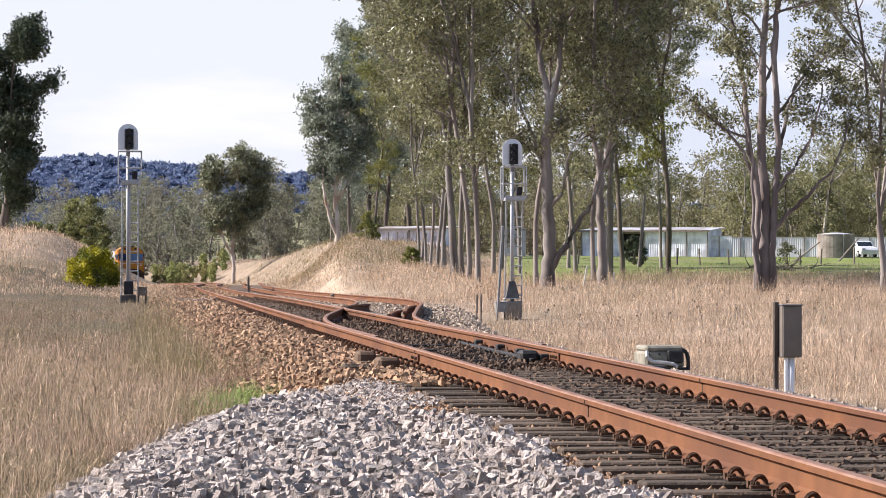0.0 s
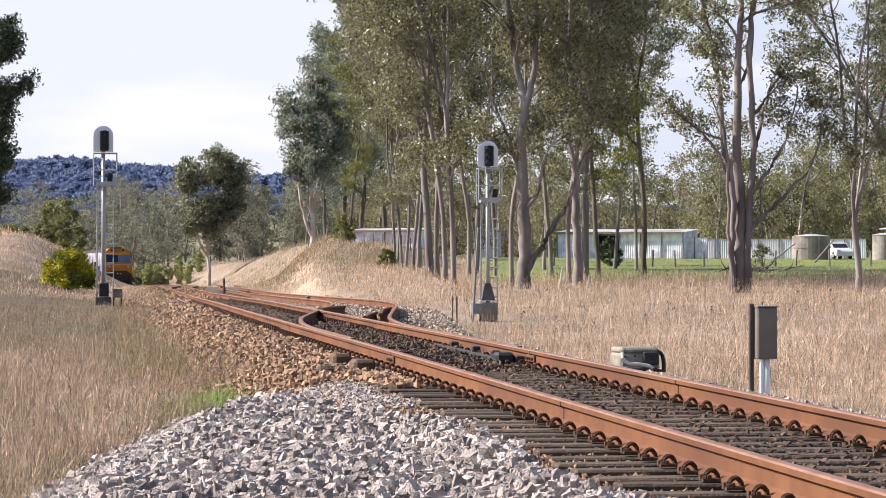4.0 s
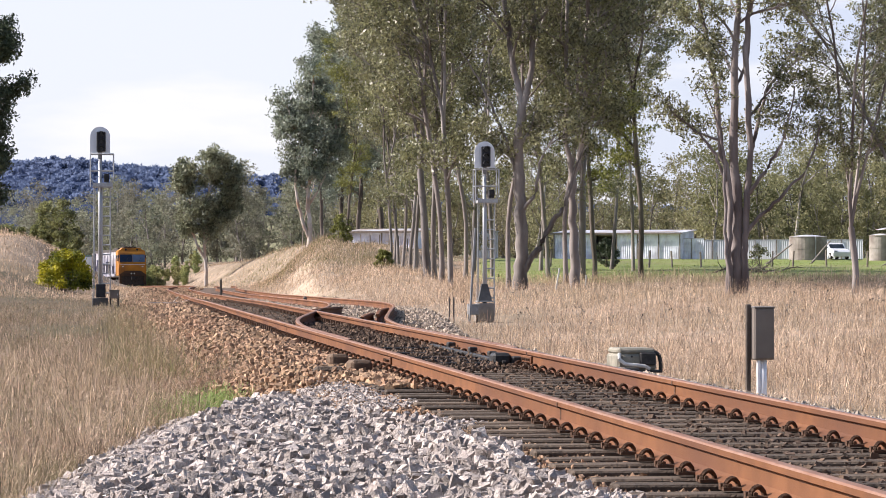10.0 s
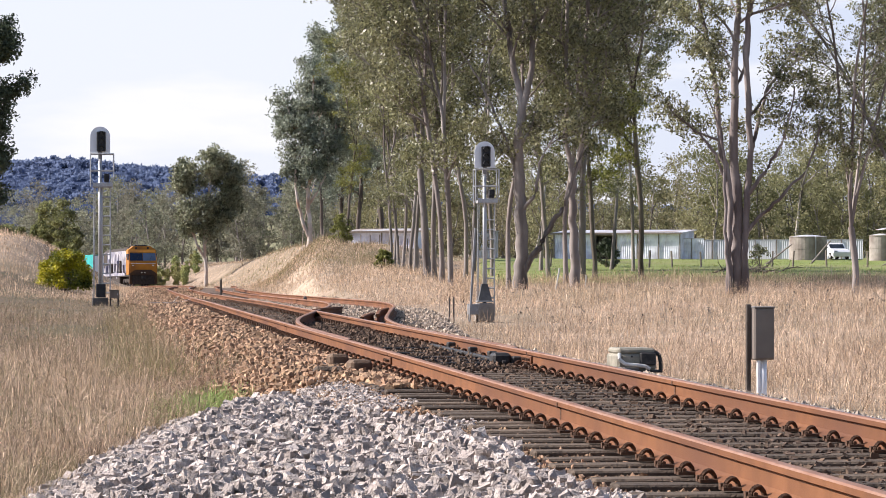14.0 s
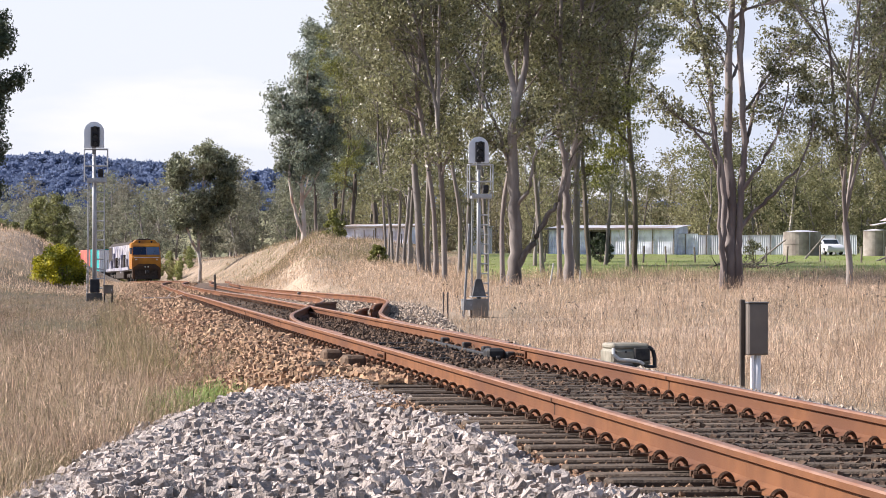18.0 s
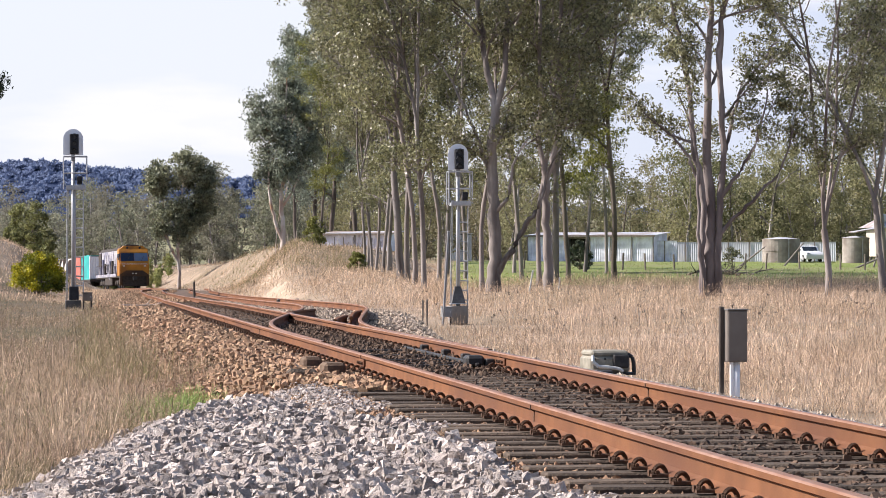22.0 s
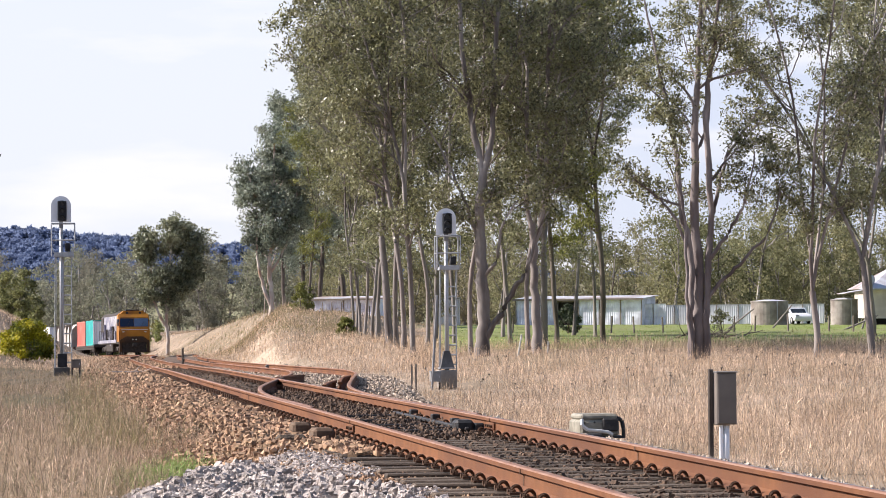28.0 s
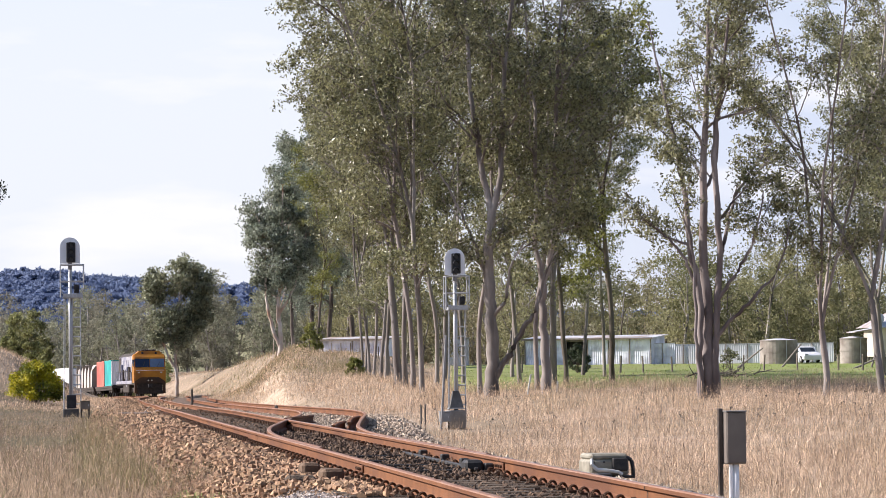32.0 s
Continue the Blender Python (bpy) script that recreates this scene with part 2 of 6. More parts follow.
def part(name, bm, material, parent=None, label="", smooth=False):
    me = bpy.data.meshes.new(name)
    bm.normal_update()
    bm.to_mesh(me)
    bm.free()
    for m in (material if isinstance(material, (list, tuple)) else [material]):
        me.materials.append(m)
    me.shade_smooth() if smooth else me.shade_flat()
    return link(name, me, parent, label)


def raw(name, verts, faces, material, parent=None, label="", smooth=False):
    """A mesh from numpy arrays; faces all have the same number of corners."""
    verts, faces = np.asarray(verts, dtype=np.float32), np.asarray(faces, dtype=np.int32)
    me = bpy.data.meshes.new(name)
    me.vertices.add(len(verts))
    me.vertices.foreach_set("co", verts.ravel())
    k = faces.shape[1]
    me.loops.add(faces.size)
    me.loops.foreach_set("vertex_index", faces.ravel())
    me.polygons.add(len(faces))
    me.polygons.foreach_set("loop_start", np.arange(0, faces.size, k, dtype=np.int32))
    me.update(calc_edges=True)
    for m in (material if isinstance(material, (list, tuple)) else [material]):
        me.materials.append(m)
    me.shade_smooth() if smooth else me.shade_flat()
    return link(name, me, parent, label)


def thing(name, x, y, z, rz=0.0, label="", category="", group="", kind="", rx=0.0, ry=0.0):
    ob = new(name)
    ob.matrix_world = pose(x, y, z, rx, ry, rz)
    return tagged(ob, label, category, group, kind)


def box(bm, cx, cy, cz, sx, sy, sz, bevel=0.0, rot=None):
    """A box by its centre and sizes, its edges bevelled; added to bm."""
    r = bmesh.ops.create_cube(bm, size=1.0)
    vs = r["verts"]
    bmesh.ops.scale(bm, vec=(sx, sy, sz), verts=vs)
    if bevel:
        es = list({e for v in vs for e in v.link_edges})
        vs = bmesh.ops.bevel(bm, geom=es, offset=bevel, segments=1, affect="EDGES", profile=0.7)["verts"]
    if rot:
        bmesh.ops.rotate(bm, cent=(0, 0, 0), matrix=Euler([radians(a) for a in rot]).to_matrix(), verts=vs)
    bmesh.ops.translate(bm, vec=(cx, cy, cz), verts=vs)
    return bm


def boxes(*rows, bevel=0.0):
    bm = bmesh.new()
    for r in rows:
        box(bm, *r[:6], bevel=bevel, rot=r[6] if len(r) > 6 else None)
    return bm


def rod(bm, a, b, r, seg=8, r2=None):
    a, b = Vector(a), Vector(b)
    d = b - a
    m = Matrix.Translation((a + b) / 2) @ d.to_track_quat("Z", "Y").to_matrix().to_4x4()
    bmesh.ops.create_cone(bm, cap_ends=True, segments=seg, radius1=r, radius2=r if r2 is None else r2, depth=d.length, matrix=m)
    return bm


def rods(*rows, seg=8):
    bm = bmesh.new()
    for a, b, r in rows:
        rod(bm, a, b, r, seg)
    return bm


def prism(profile, depth, axis="y", at=0.0):
    """A closed outline in (x, z), or (y, z) for axis x, drawn out along the axis from at to at + depth."""
    bm = bmesh.new()
    def v(p, d):
        return bm.verts.new((p[0], d, p[1]) if axis == "y" else (d, p[0], p[1]))
    a, b = [v(p, at) for p in profile], [v(p, at + depth) for p in profile]
    bm.faces.new(a)
    bm.faces.new(b[::-1])
    for i in range(len(a)):
        j = (i + 1) % len(a)
        bm.faces.new((a[j], a[i], b[i], b[j]))
    bmesh.ops.recalc_face_normals(bm, faces=bm.faces)
    return bm


def tube_np(path, radii, seg=7, base=0):
    """Vertices and quads of a tube along a path."""
    path, radii = np.asarray(path, float), np.asarray(radii, float)
    d = np.gradient(path, axis=0)
    d /= np.linalg.norm(d, axis=1)[:, None] + 1e-9
    ref = np.where(np.abs(d[:, 2:3]) > 0.9, np.array([[1.0, 0, 0]]), np.array([[0, 0, 1.0]]))
    u = np.cross(d, ref)
    u /= np.linalg.norm(u, axis=1)[:, None] + 1e-9
    w = np.cross(d, u)
    a = np.linspace(0, 2 * np.pi, seg, endpoint=False)
    ring = u[:, None] * np.cos(a)[None, :, None] + w[:, None] * np.sin(a)[None, :, None]
    v = (path[:, None] + ring * radii[:, None, None]).reshape(-1, 3)
    i = np.arange(len(path) - 1)[:, None] * seg
    k = np.arange(seg)[None]
    k2 = (k + 1) % seg
    q = np.stack([i + k, i + k2, i + seg + k2, i + seg + k], -1).reshape(-1, 4) + base
    return v, q


def join_np(parts):
    vs, fs, n = [], [], 0
    for v, f in parts:
        vs.append(v)
        fs.append(np.asarray(f) + n)
        n += len(v)
    return np.concatenate(vs), np.concatenate(fs)


# ---- the line ----
GAUGE = 0.7525      # half the distance between rail centres
S = np.arange(-60.0, 700.0, 0.25)
SLOPE = np.interp(S, [-60, 45, 88, 125, 160, 200, 235, 262, 284, 309, 324, 341, 357, 371, 440, 547, 700],
                  [0.0, 0.0, 0.017, 0.029, 0.021, 0.02, 0.03, 0.0585, 0.0421, -0.04, -0.068, -0.1, -0.135, -0.16, -0.33, -0.55, -0.6])
XC = 4.12 + np.cumsum(SLOPE) * 0.25
ZT = np.interp(S, [-60, 35, 48, 65, 88, 110, 125, 160, 200, 250, 290, 315, 333, 345, 359, 371, 440, 547, 700],
               [0, 0, -.02, -.06, -.16, -.34, -.46, -.75, -.98, -1.22, -1.45, -1.6, -1.75, -1.95, -2.15, -2.25, -3.0, -3.8, -5])
ZT = np.convolve(np.pad(ZT, 40, mode="edge"), np.ones(81) / 81, "valid")
SIDE = np.cumsum(np.interp(S, [45, 58, 72, 90, 100, 285], [0, .10, .10, .003, .003, .003])) * 0.25


def line_at(s, off=0.0):
    """Place and heading of the line at s, with a sideways offset."""
    x, k, z = np.interp(s, S, XC), np.interp(s, S, SLOPE), np.interp(s, S, ZT)
    n = np.sqrt(1 + k * k)
    return x + off / n, s - off * k / n, z, k


def fbm(x, y, f, seed=0):
    """Smooth value noise in numpy, -1 to 1."""
    out = 0
    for o, amp in ((1.0, 0.6), (2.1, 0.3), (4.3, 0.15)):
        xx, yy = x * f * o + seed * 17.3, y * f * o + seed * 9.1
        i, j = np.floor(xx), np.floor(yy)
        u, v = xx - i, yy - j
        u, v = u * u * (3 - 2 * u), v * v * (3 - 2 * v)
        def h(a, b):
            q = np.sin(a * 127.1 + b * 311.7 + seed * 74.7) * 43758.5453
            return (q - np.floor(q)) * 2 - 1
        out = out + amp * ((h(i, j) * (1 - u) + h(i + 1, j) * u) * (1 - v) + (h(i, j + 1) * (1 - u) + h(i + 1, j + 1) * u) * v)
    return out


def sm(x, a, b):
    t = np.clip((x - a) / (b - a), 0, 1)
    return t * t * (3 - 2 * t)


def heap_line(y):
    """Left edge of the tipped ballast."""
    return np.interp(y, [12, 18.8, 25, 29.2, 32], [-1.0, -.37, .31, .91, 1.6])


def ground_z(x, y):
    """Height of the ground: ballast bed, shoulders, banks of the cutting, fields and the rising country behind."""
    x, y = np.asarray(x, float), np.asarray(y, float)
    xc, zt, sd = np.interp(y, S, XC), np.interp(y, S, ZT), np.interp(y, S, SIDE)
    o = x - xc
    bed = zt - 0.225
    # left country
    left = np.interp(y, [0, 60, 100, 130, 160, 220, 300, 420], [-.62, -.62, -.52, -.48, -.60, -1.1, -1.8, -3.2])
    left = left + 2.75 * sm(y, 100, 165) * sm(-o, 3.6, 8.8) * (1 - sm(y, 230, 330))
    left = left + 0.10 * fbm(x, y, 0.25, 1)
    # right country
    right = np.interp(y, [0, 40, 70, 100, 112, 122, 145, 160, 200, 260, 290, 340, 420], [-.5, -.7, -1.0, -1.0, -.74, -.52, -.15, .1, .4, .78, .97, 1.0, 0.5])
    r_bank = np.interp(y, [95, 150, 200, 260, 330, 380, 430], [0, .95, 1.82, 1.85, 1.3, .4, .2])
    edge = sd * sm(y, 60, 90)
    toe = np.interp(y, [95, 140], [3.0, 1.6])
    low = -0.9 * sm(y, 200, 300) * (1 - sm(o, 6, 14)) - 1.1 * sm(y, 305, 350) * (1 - sm(o, 14, 26))
    fade = np.interp(y, [130, 200, 290], [6.5, 9.5, 20])
    right = right + low + r_bank * sm(o - edge, toe, toe + 6.5) * (1 - sm(o, fade, fade + 5))
    right = right + 0.35 * sm(x, 12, 25) * (1 - sm(y, 130, 160)) * sm(y, 45, 70)
    az = x / np.maximum(y, 1.0)
    right = right - 0.7 * sm(az, 0.078, 0.088) * (1 - sm(az, 0.118, 0.130)) * sm(y, 140, 180) * (1 - sm(y, 300, 330))
    right = right + 0.10 * fbm(x, y, 0.22, 2)
    wl_, wr = 1.75, 1.75 - 0.7 * sm(y, 110, 150) + np.clip(sd, 0, 9)
    lo, ro = np.clip((-o - wl_) / 1.0, 0, 1), sm(o, wr, wr + 1.1 + 5.5 * sm(y, 130, 260))
    z = np.where(o < 0, bed + (left - bed) * lo, bed + (right - bed) * ro)
    # fresh ballast tipped beside the line
    heap = sm(y, 12, 17) * (1 - sm(y, 27.8, 30.6)) * sm(x - heap_line(y), -0.1, 0.9) * (1 - sm(x, 2.4, 3.1))
    heap_top = -0.33
    z = np.where(o < 0, z + heap * np.maximum(heap_top - z, 0), z)
    # country behind
    far = sm(y, 330, 520) * sm(np.abs(o), 10, 60)
    z = z - 2.0 * far * (o < 0)
    rise = sm(y, 420, 1100) * sm(x, 40, 120) * 16
    return z + rise + sm(y, 1200, 2600) * 20 + 30 * sm(np.abs(x), 500, 2500)


def scar(x, y):
    """Bare sandy washes down the face of the cutting bank, above zero inside."""
    o = x - np.interp(y, S, XC)
    one = 1 - ((o - 4.6 - 0.035 * (y - 150)) / 0.85) ** 2 - ((y - 150) / 20) ** 2
    two = 1 - ((o - 6.6 - 0.03 * (y - 190)) / 0.7) ** 2 - ((y - 190) / 16) ** 2
    return np.maximum(one, two) + 0.7 * fbm(x, y, 0.45, 33)


def terrain():
    ys = np.concatenate([np.arange(-60, 10, 5.0), np.arange(10, 60, 0.5), np.arange(60, 150, 1.0), np.arange(150, 420, 2.5), np.geomspace(420, 4500, 60)])
    os_ = np.concatenate([-np.geomspace(3000, 14, 40), np.arange(-13, -3, 0.5), np.arange(-3, 8, 0.22), np.arange(8, 40, 0.8), np.geomspace(41, 3000, 50)])
    Y, O = np.meshgrid(ys, os_, indexing="ij")
    X = O + np.interp(Y, S, XC)
    Z = ground_z(X, Y)
    n, k = Y.shape
    i = np.arange(n - 1)[:, None] * k + np.arange(k - 1)[None]
    q = np.stack([i, i + 1, i + k + 1, i + k], -1).reshape(-1, 4)
    ob = raw("ground", np.stack([X, Y, Z], -1).reshape(-1, 3), q, [M["soil"], M["ballast_bed"], M["lawn"], M["far_field"], M["thatch_gaps"], M["sand"]], smooth=True)
    c = (np.arange(n - 1)[:, None] * 0 + (os_[:-1] + os_[1:])[None] / 2)
    ym = np.broadcast_to(((ys[:-1] + ys[1:]) / 2)[:, None], c.shape)
    sd = np.interp(ym, S, SIDE)
    xm = c + np.interp(ym, S, XC)
    idx = np.where((c > -2.95) & (c < 2.6 - 1.3 * sm(ym, 110, 150) + np.clip(sd, 0, 9)) & (ym < 460), 1, 0)
    # darkened earth under the near left grass, for deep gaps between blades
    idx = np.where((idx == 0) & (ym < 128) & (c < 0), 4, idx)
    # dark bed under the heap too; its colour plays the shade between stones
    idx = np.where((xm > heap_line(ym) + 0.1) & (ym < 31.5) & (ym > 12) & (c < 0), 1, idx)
    idx = np.where((ym > 136) & (xm > ym * 0.125) & (xm > 17), 2, idx)
    idx = np.where((ym > 318) & (idx != 1) & ((xm > 36) | (ym > 440)), 3, idx)
    idx = np.where((idx == 0) & (scar(xm, ym) > 0.15), 5, idx)
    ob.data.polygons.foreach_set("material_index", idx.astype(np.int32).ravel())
    tagged(ob, "dry grassy ground with a ballast bed and green paddock", "ground", kind="structure")


terrain()

# rail section, half outline mirrored: foot 146 mm, web, head 70 mm, 170 mm high
HALF = [(0.0, -0.170), (0.073, -0.170), (0.073, -0.158), (0.03, -0.142), (0.010, -0.128), (0.009, -0.052), (0.034, -0.040), (0.035, -0.010), (0.027, 0.0), (0.007, 0.0015)]
SECTION = [(-x, z) for x, z in HALF[:0:-1]] + HALF[1:]


def rail(name, parent, s0, s1, off, step=0.6, label="", side=0.0, polish=False):
    ss = np.append(np.arange(s0, s1, step), s1)
    o = off + side * np.interp(ss, S, SIDE)
    x, y, z, k = line_at(ss, 0)
    hd = np.gradient(x + o, ss)
    nx, ny = 1 / np.sqrt(1 + hd * hd), -hd / np.sqrt(1 + hd * hd)
    p = np.array(SECTION)
    V = np.stack([(x + o)[:, None] + nx[:, None] * p[None, :, 0], y[:, None] + ny[:, None] * p[None, :, 0], z[:, None] + p[None, :, 1]], -1)
    n, m = len(ss), len(p)
    i, j = np.arange(n - 1)[:, None] * m, np.arange(m)[None]
    j2 = (j + 1) % m
    q = np.stack([i + j, i + j2, i + m + j2, i + m + j], -1).reshape(-1, 4)[:, ::-1]
    ob = raw(name, V.reshape(-1, 3), q, [M["rail_side"], M["rail_top"], M["rail_polish"]], parent, label)
    idx = np.zeros((n - 1, m), np.int32)
    top = [a for a in range(m) if p[a][1] > -0.011 and p[(a + 1) % m][1] > -0.011]
    idx[:, top] = 1
    if polish:
        idx[:, [a for a in top if p[a][0] + p[(a + 1) % m][0] > 0.02]] = 2
    ob.data.polygons.foreach_set("material_index", idx.ravel())
    bm = bmesh.new()
    bm.from_mesh(ob.data)
    for loop in (0, n - 1):
        bm.verts.ensure_lookup_table()
        f = bm.faces.new([bm.verts[loop * m + a] for a in range(m)])
    bmesh.ops.recalc_face_normals(bm, faces=bm.faces)
    bm.to_mesh(ob.data)
    bm.free()
    return ob


track = thing("railway_track", 0, 0, 0, label="rusty main line track on steel clips and weathered sleepers", category="railway track")
siding = thing("siding_track", 0, 0, 0, label="rusty diverging siding track with bent switch rails", category="railway track")
rail("rail", track, -4, 640, -GAUGE)
rail("rail", track, -4, 640, GAUGE, polish=True)
rail("rail", siding, 40, 300, -GAUGE + 0.075, side=1.0)
rail("rail", siding, 36, 300, GAUGE + 0.075, side=1.0)


def flare(name, parent, a, b, turn, label):
    """A short wing or check rail from a to b, its far end bent aside."""
    n = 9
    u = np.linspace(0, 1, n)
    x = a[0] + (b[0] - a[0]) * u + turn * u ** 4
    y = a[1] + (b[1] - a[1]) * u
    z = np.interp(y, S, ZT) + 0.012
    hd = np.gradient(x, y)
    nx, ny = 1 / np.sqrt(1 + hd * hd), -hd / np.sqrt(1 + hd * hd)
    p = np.array(SECTION)
    V = np.stack([x[:, None] + nx[:, None] * p[None, :, 0], y[:, None] + ny[:, None] * p[None, :, 0], z[:, None] + p[None, :, 1]], -1)
    m = len(p)
    bm = bmesh.new()
    vs = [bm.verts.new(v) for v in V.reshape(-1, 3)]
    for i in range(n - 1):
        for j in range(m):
            k = (j + 1) % m
            bm.faces.new((vs[i * m + j], vs[i * m + k], vs[i * m + m + k], vs[i * m + m + j]))
    bm.faces.new(vs[:m])
    bm.faces.new(vs[-m:])
    bmesh.ops.recalc_face_normals(bm, faces=bm.faces)
    return part(name, bm, M["rail_side"], parent, label)


flare("wing_rail", track, (4.98, 66.5), (5.75, 71.6), 0.22, "flared rusty wing rail")
flare("check_rail", siding, (5.02, 56.0), (5.62, 61.4), 0.10, "short dark check rail")
flare("check_rail", siding, (5.62, 59.5), (6.62, 69.5), 0.16, "flared rusty check rail")


# ---- trees ----
def leaf_cards(centres, per, spread, length, width, rng, droop=0.5):
    """Small pointed leaves scattered round each centre: one narrow triangle each."""
    n = len(centres) * per
    c = np.repeat(np.asarray(centres), per, axis=0)
    p = rng.normal(0, 1, (n, 3))
    p /= np.linalg.norm(p, axis=1)[:, None]
    p *= (rng.random((n, 1)) ** 0.45)
    sp = np.repeat(np.broadcast_to(np.asarray(spread, float).reshape(-1, 1) if np.ndim(spread) else np.full((len(centres), 1), spread), (len(centres), 1)), per, axis=0)
    p = c + p * sp * np.array([1, 1, 0.78])
    d = rng.normal(0, 1, (n, 3)) + np.array([0, 0, -droop])
    d /= np.linalg.norm(d, axis=1)[:, None]
    w = np.cross(d, rng.normal(0, 1, (n, 3)))
    w /= np.linalg.norm(w, axis=1)[:, None]
    L = length * rng.uniform(0.6, 1.4, (n, 1))
    W = width * rng.uniform(0.6, 1.4, (n, 1))
    v = np.stack([p - d * L * 0.5 + w * W * 0.6, p + d * L * 0.5, p - d * L * 0.3 - w * W * 0.6], 1).reshape(-1, 3)
    return v, np.arange(3 * n).reshape(-1, 3)


def grow(rng, base, direction, length, r0, r1, steps, wander, up):
    """A wandering limb: its points and radii."""
    p, d = np.array(base, float), np.array(direction, float)
    d /= np.linalg.norm(d)
    pts = [p.copy()]
    for _ in range(steps):
        d = d + rng.normal(0, wander, 3) + np.array([0, 0, up])
        d /= np.linalg.norm(d)
        p = p + d * length / steps
        pts.append(p.copy())
    return np.array(pts), np.linspace(r0, r1, steps + 1)


def smooth_path(points, n):
    """A Catmull-Rom curve through a few points."""
    p = np.asarray(points, float)
    p = np.concatenate([2 * p[:1] - p[1:2], p, 2 * p[-1:] - p[-2:-1]])
    u = np.linspace(0, len(p) - 3 - 1e-6, n)
    i = u.astype(int)
    t = (u - i)[:, None]
    a, b, c, d = p[i], p[i + 1], p[i + 2], p[i + 3]
    return 0.5 * (2 * b + (c - a) * t + (2 * a - 5 * b + 4 * c - d) * t ** 2 + (3 * b - a - 3 * c + d) * t ** 3)


def at_path(pts, rad, f):
    x = f * (len(pts) - 1)
    q = int(min(x, len(pts) - 2))
    return pts[q] + (pts[q + 1] - pts[q]) * (x - q), rad[q] + (rad[q + 1] - rad[q]) * (x - q)


def forked_stems(rng, height, r0, fork, leaders, open_, lean=(0, 0), wander=0.05):
    """A trunk that divides into rising leaders: their points and radii."""
    pts, rad = grow(rng, (0, 0, -0.3), (lean[0], lean[1], 1), height * fork, r0, r0 * 0.8, 8, wander, 0.03)
    rad[0] *= 1.35
    out = [(pts, rad * (1 + rng.normal(0, 0.05, len(rad))))]
    turn = rng.uniform(0, 6.28)
    for k in range(leaders):
        a = turn + 6.28 * k / leaders + rng.uniform(-0.4, 0.4)
        h = height * (1 - fork) * (1.0 if k == 0 else rng.uniform(0.72, 0.98))
        o = open_ * (0.5 if k == 0 else rng.uniform(0.8, 1.3))
        lp, lr = grow(rng, pts[-1], (o * math.cos(a), o * math.sin(a), 1), h, r0 * 0.75 / math.sqrt(max(1, leaders * 0.7)), 0.035, 11, wander * 1.6, 0.03)
        out.append((lp, lr))
    return out


def gum_meshes(seed, height=20, r0=0.2, fork=0.3, leaders=2, open_=0.13, first=0.1, spread=4.2, limbs=15, subs=5, twigs=3, lean=(0, 0), wander=0.05,
               leaf=(0.16, 0.068), per=35, clump=0.47, stems=None, rise=(0.35, 1.35), low=0.2, lift=0.0):
    """Trunk and crown arrays of a gum tree: leaders, arching limbs, branchlets, twigs, and separate tufts of hanging leaves at their ends."""
    rng = np.random.default_rng(seed)
    if stems:
        stem = []
        for rows in stems:
            p = smooth_path([q[:3] for q in rows], 4 * len(rows))
            r = np.interp(np.linspace(0, 1, len(p)), np.linspace(0, 1, len(rows)), [q[3] for q in rows])
            p[2:] += rng.normal(0, 0.03, (len(p) - 2, 3))
            stem.append((p, r * (1 + rng.normal(0, 0.05, len(r)))))
    else:
        stem = forked_stems(rng, height, r0, fork, leaders, open_, lean, wander)
    wood = [tube_np(p, r, 9) for p, r in stem]
    tips = []
    bear = [(p, r) for p, r in stem if p[-1, 2] > height * low]
    weight = np.array([max(0.3, p[-1, 2] - max(p[0, 2], first * height)) for p, r in bear])
    share = np.cumsum(weight / weight.sum())
    for i in range(limbs):
        w = (i + rng.random()) / limbs
        k = int(np.searchsorted(share, w * 0.9999))
        p, r = bear[k]
        z0, z1 = max(p[0, 2], first * height), p[-1, 2]
        base = 0.0 if p[0, 2] >= z0 else float(np.interp(z0, np.maximum.accumulate(p[:, 2]), np.linspace(0, 1, len(p))))
        f = base + (1 - base) * rng.random() ** 0.75
        q, rb = at_path(p, r, f)
        out = math.atan2(q[1], q[0]) if math.hypot(q[0], q[1]) > 0.4 else rng.uniform(0, 6.28)
        az = out + rng.normal(0, 0.9) if math.hypot(q[0], q[1]) > 0.4 else i * 2.4 + rng.uniform(-0.6, 0.6)
        top = np.clip((q[2] - first * height) / (height * (1 - first)), 0, 1)
        L = 0.8 * spread * rng.uniform(0.7, 1.15) * (0.46 + 1.9 * top * (1 - top) + 0.04 * top)
        lp, lr = grow(rng, q, (math.cos(az), math.sin(az), rng.uniform(*rise) + 0.5 * top), L, max(0.03, min(0.085, rb * 0.55)), 0.018, 7, 0.15, 0.02 + lift)
        wood.append(tube_np(lp, lr, 5))
        tips.append(lp[-1])
        for j in range(subs):
            g = 0.28 + 0.72 * (j + rng.random()) / subs
            tp, tr = at_path(lp, lr, g)
            ta = az + rng.choice((-1, 1)) * rng.uniform(0.4, 1.5)
            bp, br = grow(rng, tp, (math.cos(ta), math.sin(ta), rng.uniform(-0.1, 1.3)), L * rng.uniform(0.25, 0.5), max(0.014, tr * 0.6), 0.010, 4, 0.2, 0.02)
            wood.append(tube_np(bp, br, 4))
            tips.append(bp[-1])
            for m in range(twigs):
                wp0, wr0 = at_path(bp, br, rng.uniform(0.4, 1.0))
                d = rng.normal(0, 1, 3) + np.array([0.5 * math.cos(ta), 0.5 * math.sin(ta), 0.3])
                wp, wr = grow(rng, wp0, d, rng.uniform(0.35, 0.9), 0.011, 0.006, 2, 0.2, 0.0)
